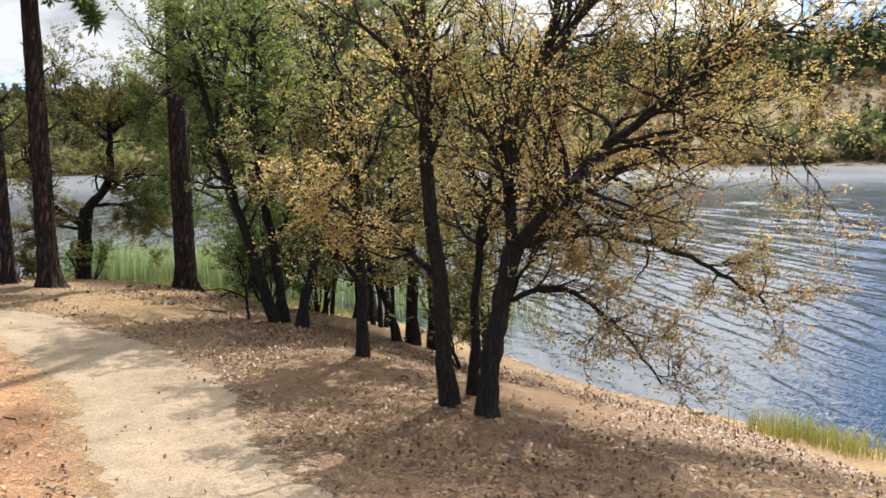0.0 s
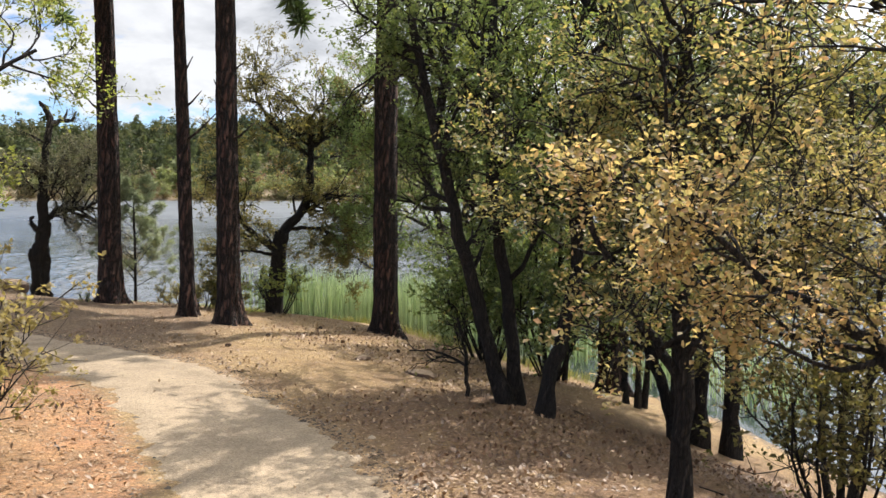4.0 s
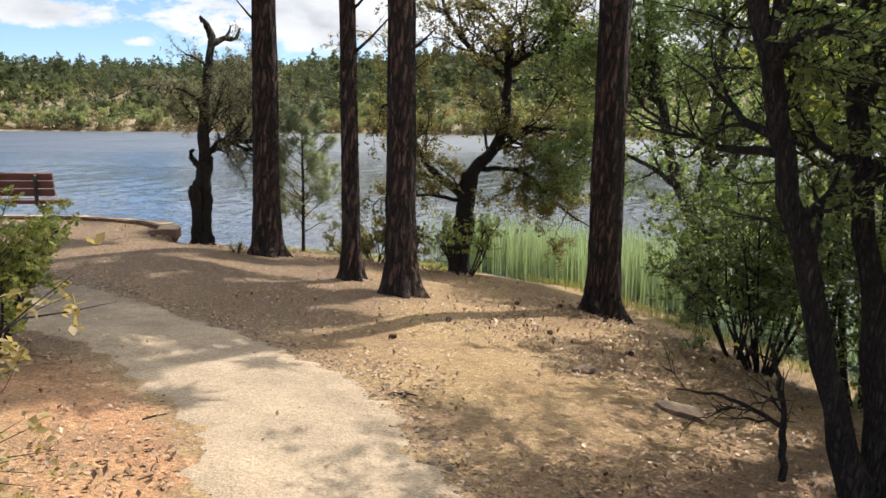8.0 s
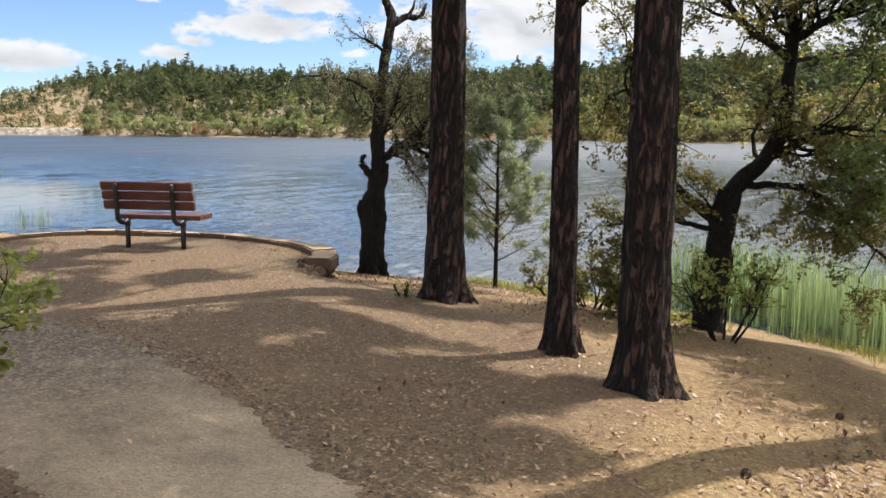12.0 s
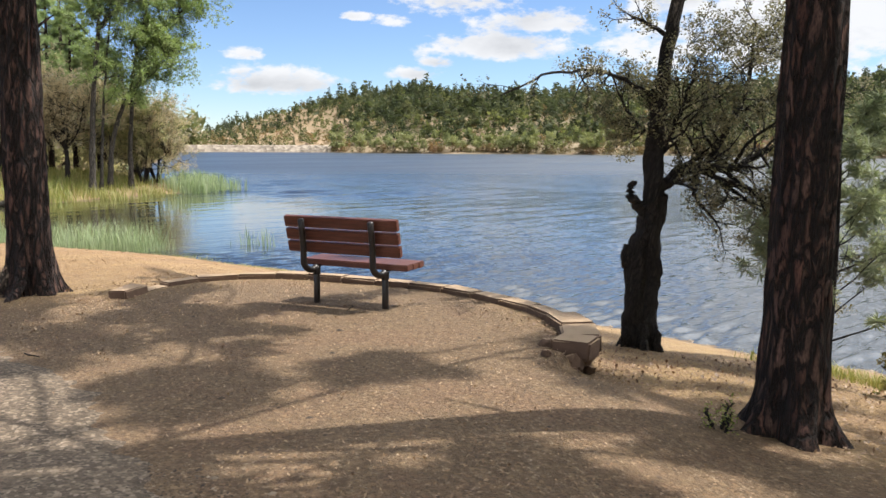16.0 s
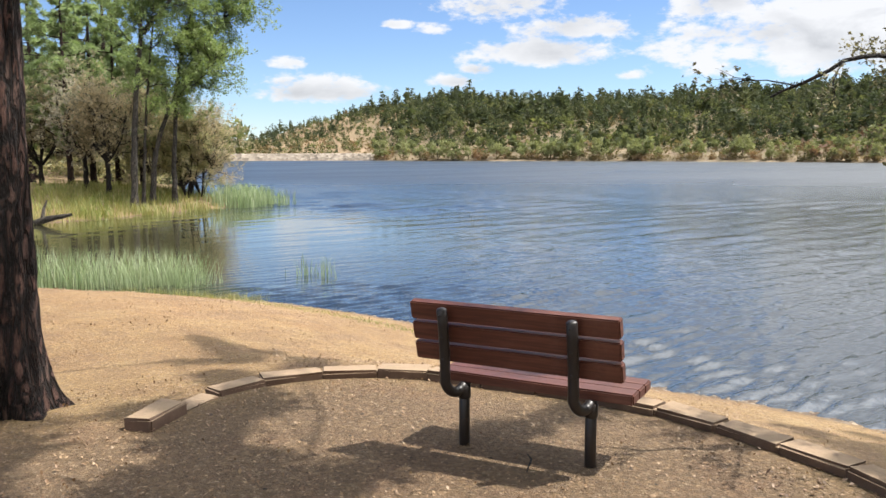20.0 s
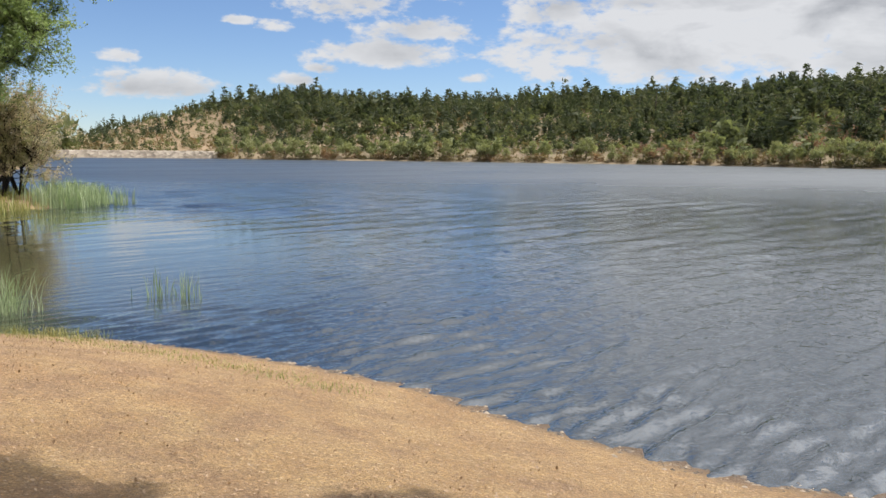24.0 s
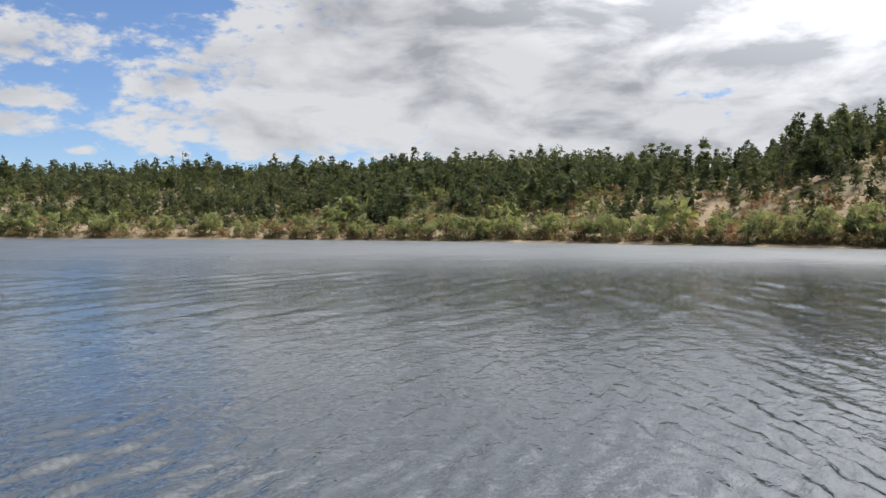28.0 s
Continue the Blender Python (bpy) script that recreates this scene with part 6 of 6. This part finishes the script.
s = Mat("dam_rubble", 0.95)
s.color(s.ramp(s.cells(0.9, out="Color"), (0.1, (0.11, 0.09, 0.07)), (0.5, (0.21, 0.175, 0.135)), (0.9, (0.31, 0.265, 0.21))))
s.bump(s.cells(0.9), 0.8, 0.3)
RUBBLE = s.m
build_dam()
far_wood("far_willows", 66, 60, lambda rng, n: (rng.uniform(-320, -265, n), rng.uniform(78, 96, n)), (6, 10), "round", FAR_WILLOW, "green trees behind the dam", 90)

# ---- more of the spit ----
for i, (x, y, h, r) in enumerate([(-50, 3, 13, 0.2), (-54, 8, 14, 0.22), (-47, -1, 12, 0.2), (-57, 4, 14, 0.2), (-52, -6, 13, 0.2), (-60, 10, 13, 0.2), (-45, -6, 11, 0.18), (-46.9, 5.9, 10.6, 0.18), (-45.6, 7.0, 9.6, 0.16), (-44.7, 8.1, 7.8, 0.14), (-44.0, 4.3, 9.8, 0.16)]):
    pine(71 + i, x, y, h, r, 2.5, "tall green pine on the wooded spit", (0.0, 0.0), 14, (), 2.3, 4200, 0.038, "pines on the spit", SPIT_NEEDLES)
far_wood("woods_west", 80, 420, lambda rng, n: (rng.uniform(-160, -62, n), rng.uniform(-45, 16, n) + 0.0), (6, 13), "cone", FAR_PINE, "pine woods behind the cove", 150, 0.7)


def leafy_scrub(seed, n, label):
    """Loose leafy bushes behind the cove."""
    rng = np.random.RandomState(seed)
    x, y = rng.uniform(-74, -46, n), rng.uniform(-18, 12.5, n)
    z = land(x, y)
    keep = z > WATER_Z + 0.1
    x, y, z = x[keep], y[keep], z[keep]
    h = rng.uniform(1.4, 4.2, len(x))
    d = rng.normal(size=(len(x), 130, 3))
    d *= (rng.uniform(0.35, 1.0, (len(x), 130)) / np.linalg.norm(d, axis=2))[..., None]
    c = np.stack([x, y, z + h * 0.5], 1)[:, None] + d * (h * 0.5)[:, None, None] * (0.9, 0.9, 0.98)
    tagged(new("scrub_west", leaf_mesh("scrub_west", rng, c.reshape(-1, 3), 0.13, OLIVE_SCRUB, long=1.6)), label, "scrub", kind="stuff")


leafy_scrub(81, 260, "dry olive-tan scrub behind the cove")


def build_log():
    t = Tubes()
    log = empty("fallen_log", pose(-33.2, 1.4, grounded(-33.2, 1.4), 0, 0, 40), "bleached fallen log at the water of the cove", "log")
    t.add([(-1.4, 0, -0.15), (-0.5, 0.1, 0.12), (0.6, 0.0, 0.42), (1.6, 0.15, 0.6)], [0.16, 0.15, 0.13, 0.06], 9)
    t.add([(0.2, 0.05, 0.3), (0.1, 0.3, 0.8), (0.2, 0.4, 1.15)], [0.08, 0.06, 0.02], 7)
    child("trunk", t.mesh("trunk", GREY_BARK), log)


build_log()


def build_dead_poles():
    for az, r, h, lean in ((0.9, 195, 13.0, 0.08), (0.3, 196, 11.0, -0.03), (33.6, 290, 11.0, 0.02)):
        x, y = -r * math.sin(radians(az)), r * math.cos(radians(az))
        top = empty("dead_tree", pose(x, y, grounded(x, y)), "bare grey dead trunk standing over the far forest", "tree", "dead trunks")
        t = Tubes()
        t.add([(0, 0, -0.3), (lean * h * 0.5, 0, h * 0.5), (lean * h, 0, h)], [0.22, 0.16, 0.05], 6)
        for k in range(4):
            q = h * (0.45 + 0.12 * k)
            t.add([(lean * q, 0, q), (lean * q + (-1) ** k * 0.5, 0.1, q + 0.3)], [0.06, 0.02], 4)
        child("trunk", t.mesh("trunk", GREY_BARK), top)


build_dead_poles()

# ---- litter on the ground ----


def litter(seed, n, x0, x1, y0, y1, size, label, name="leaf_litter", mat=LITTER, bare=-0.28):
    rng = np.random.RandomState(seed)
    x, y = rng.uniform(x0, x1, n), rng.uniform(y0, y1, n)
    d = edge_distance(x, y, LAKE)
    road = edge_distance(x, y, np.array(PATH_LEFT + PATH_RIGHT[::-1], float))
    patch = waves(x, y, 1.7, 12) + rng.uniform(-0.35, 0.35, n)
    keep = (d > 0.4) & ((road > 0.03) | (rng.uniform(0, 1, n) < 0.05)) & (patch > bare)
    x, y = x[keep], y[keep]
    z = land(x, y) + 0.006
    tagged(new(name, leaf_mesh(name, rng, np.stack([x, y, z], 1), size, mat, long=1.7, up=2.2, droop=0.0, spread=0.35)), label, "leaf litter", kind="stuff")


litter(90, 26000, 6, 12.6, -13, 2.5, 0.022, "dry oak leaves and needles on the soil")
litter(91, 20000, -3.5, 7, -6, 2.6, 0.013, "wood chips and dry needles round the bench")
litter(92, 16000, -13, 0, -4, 5, 0.016, "dry flecks on the beach")

# ---- cones, sticks and stones ----
CONE = bark_material("pine_cone_scales", (0.09, 0.055, 0.035), (0.24, 0.15, 0.09), 6.0)


def cone_mesh():
    t = Tubes()
    z = np.linspace(-0.034, 0.034, 9)
    r = 0.023 * np.sqrt(np.clip(1 - (z / 0.038) ** 2, 0.02, 1)) * (1 + 0.22 * (np.arange(9) % 2))
    t.add(np.stack([z, 0 * z, 0 * z + 0.02], 1), r, 9)
    return t.mesh("pine_cone", CONE)


def scatter_small():
    rng = np.random.RandomState(95)
    me = cone_mesh()
    spots = [(8.36, 0.36)] + [(rng.uniform(7.5, 11.0), rng.uniform(-3.2, 1.0)) for _ in range(9)]
    for x, y in spots:
        ob = new("pine_cone", me)
        ob.matrix_basis = pose(x, y, grounded(x, y) - 0.004, rng.uniform(-15, 15), rng.uniform(-15, 15), rng.uniform(0, 360))
        tagged(ob, "weathered brown pine cone on the soil", "pine cone", "cones under the pines")
    for i in range(14):
        x, y = (rng.uniform(-1.2, 5), rng.uniform(-3, 0.6)) if i < 3 else (rng.uniform(8, 15), rng.uniform(-9.5, -3))
        ln, a = rng.uniform(0.1, 0.28), rng.uniform(0, 6.28)
        p = [np.array([k * ln * math.cos(a), k * ln * math.sin(a), 0]) + rng.normal(size=3) * (0.012, 0.012, 0.0) for k in (-0.5, -0.15, 0.2, 0.5)]
        for q in p:
            q[2] = grounded(x + q[0], y + q[1]) - grounded(x, y) + 0.006
        t = Tubes()
        t.add(p, [0.004, 0.006, 0.005, 0.003], 6)
        ob = new("stick", t.mesh("stick", OAK_BARK))
        ob.matrix_basis = pose(x, y, grounded(x, y))
        tagged(ob, "thin fallen stick on the ground", "stick", "fallen sticks")
    for x, y, sx, sy, sz in ((10.75, -2.75, 0.22, 0.1, 0.05), (9.9, -2.2, 0.1, 0.07, 0.04), (16.9, -5.5, 0.09, 0.07, 0.05), (17.4, -6.0, 0.07, 0.06, 0.04)):
        bm = bmesh.new()
        bmesh.ops.create_icosphere(bm, subdivisions=2, radius=1)
        for v in bm.verts:
            v.co = Vector((v.co.x * sx, v.co.y * sy, v.co.z * sz)) * (1 + 0.25 * noise.noise(v.co * 1.7 + Vector((x, y, 0))))
        me = bpy.data.meshes.new("stone")
        bm.to_mesh(me)
        bm.free()
        me.materials.append(STONE)
        ob = new("stone", me)
        ob.matrix_basis = pose(x, y, grounded(x, y) + sz * 0.35, 0, 0, rng.uniform(0, 360))
        tagged(ob, "small tan stone half sunk in the soil", "stone", "stones on the slope")


scatter_small()


# ---- pebbles and drift along the waterline ----


def pebbles(rng, xy, size, name, label, mat=None):
    n = len(xy)
    z = land(xy[:, 0], xy[:, 1])
    s = np.exp(rng.normal(size=n) * 0.45) * size
    base = np.array([(1, 0, 0), (0.3, 0.95, 0), (-0.8, 0.6, 0), (-0.8, -0.6, 0), (0.3, -0.95, 0), (0.05, 0.05, 0.6)])
    tri = np.array([(0, 1, 5), (1, 2, 5), (2, 3, 5), (3, 4, 5), (4, 0, 5)])
    a = rng.uniform(0, 6.28, n)
    ca, sa = np.cos(a), np.sin(a)
    bx, by = base[None, :, 0] * rng.uniform(0.7, 1.6, (n, 1)), base[None, :, 1]
    v = np.stack([xy[:, :1] + s[:, None] * (bx * ca[:, None] - by * sa[:, None]), xy[:, 1:] + s[:, None] * (bx * sa[:, None] + by * ca[:, None]),
                  z[:, None] - 0.002 + s[:, None] * base[None, :, 2]], -1).reshape(-1, 3)
    f = (np.arange(n)[:, None, None] * 6 + tri[None]).reshape(-1, 3)
    tagged(new(name, raw(name, v, f, mat or PEBBLE)), label, "pebbles", kind="stuff")


def path_grit():
    """Coarser grit that has rolled to the edges of the path and beyond."""
    rng = np.random.RandomState(98)
    n = 9000
    a, b = spline(PATH_LEFT[:12], 800), spline(PATH_RIGHT[:12], 800)
    k = rng.randint(0, 800, n)
    t = np.where(rng.uniform(0, 1, n) < 0.35, rng.uniform(0, 1, n), np.where(rng.uniform(0, 1, n) < 0.5, 0, 1) + rng.normal(size=n) * 0.07)[:, None]
    xy = a[k] * (1 - t) + b[k] * t + rng.normal(size=(n, 2)) * 0.03
    pebbles(rng, xy, 0.008, "path_grit", "loose grit along the edges of the path")
    k = rng.randint(0, 800, 12000)
    xy = b[k] + (b[k] - a[k]) * (rng.normal(size=(12000, 1)) * 0.05 - 0.01)
    pebbles(rng, xy, 0.008, "edge_grit", "dark grit washed to the path's edge", PAD_GRIT)
    xy = np.stack([rng.uniform(-1.4, 7.5, 9000), rng.uniform(-4.4, 1.2, 9000)], 1)
    xy = xy[edge_distance(xy[:, 0], xy[:, 1], np.array([(7.6, -4.2), (7.0, -2.0), (2.5, 0.9), (0.5, 1.2), (-1.5, 0.2), (-1.5, -1.0), (0.5, -4.5)], float)) < 0]
    pebbles(rng, xy, 0.006, "pad_grit", "dark grit and bark chips on the trodden ground round the bench", PAD_GRIT)


def waterline():
    rng = np.random.RandomState(97)
    p = spline(NEAR_SHORE[2:30], 2600)
    nrm = np.gradient(p, axis=0)
    nrm = np.stack([-nrm[:, 1], nrm[:, 0]], 1) / np.linalg.norm(nrm, axis=1, keepdims=True)
    k = rng.randint(0, len(p), 5200)
    xy = p[k] + nrm[k] * rng.normal(size=(5200, 1)) * 0.13 + rng.normal(size=(5200, 2)) * 0.02
    pebbles(rng, xy, 0.014, "shore_pebbles", "dark and tan pebbles along the waterline")


s = Mat("shore_pebble", 0.7)
s.color(s.ramp(s.random(True), (0.0, (0.03, 0.023, 0.017)), (0.5, (0.11, 0.08, 0.053)), (1.0, (0.32, 0.25, 0.175))))
PEBBLE = s.m
s = Mat("pad_grit", 0.85)
s.color(s.ramp(s.random(True), (0.0, (0.025, 0.018, 0.013)), (0.6, (0.088, 0.057, 0.034)), (1.0, (0.28, 0.19, 0.112))))
PAD_GRIT = s.m
waterline()
path_grit()


litter(93, 38000, 11.6, 17.2, -11.2, -3.6, 0.023, "drift of fallen rust-brown oak leaves under the trees", "oak_leaf_litter", OAK_LITTER, -0.12)
litter(94, 9000, 8.5, 12.2, -5.4, 1.5, 0.026, "scattered fallen oak leaves on the slope", "oak_leaf_litter", OAK_LITTER, 0.02)
litter(95, 9000, 1.2, 6.5, 0.8, 5.0, 0.02, "brown leaves fallen on the slope under the snag", "oak_leaf_litter", OAK_LITTER, -0.05)
litter(96, 5000, 6.5, 10.2, -10.5, -5.0, 0.026, "scattered fallen oak leaves beside the path", "oak_leaf_litter", OAK_LITTER, 0.0)
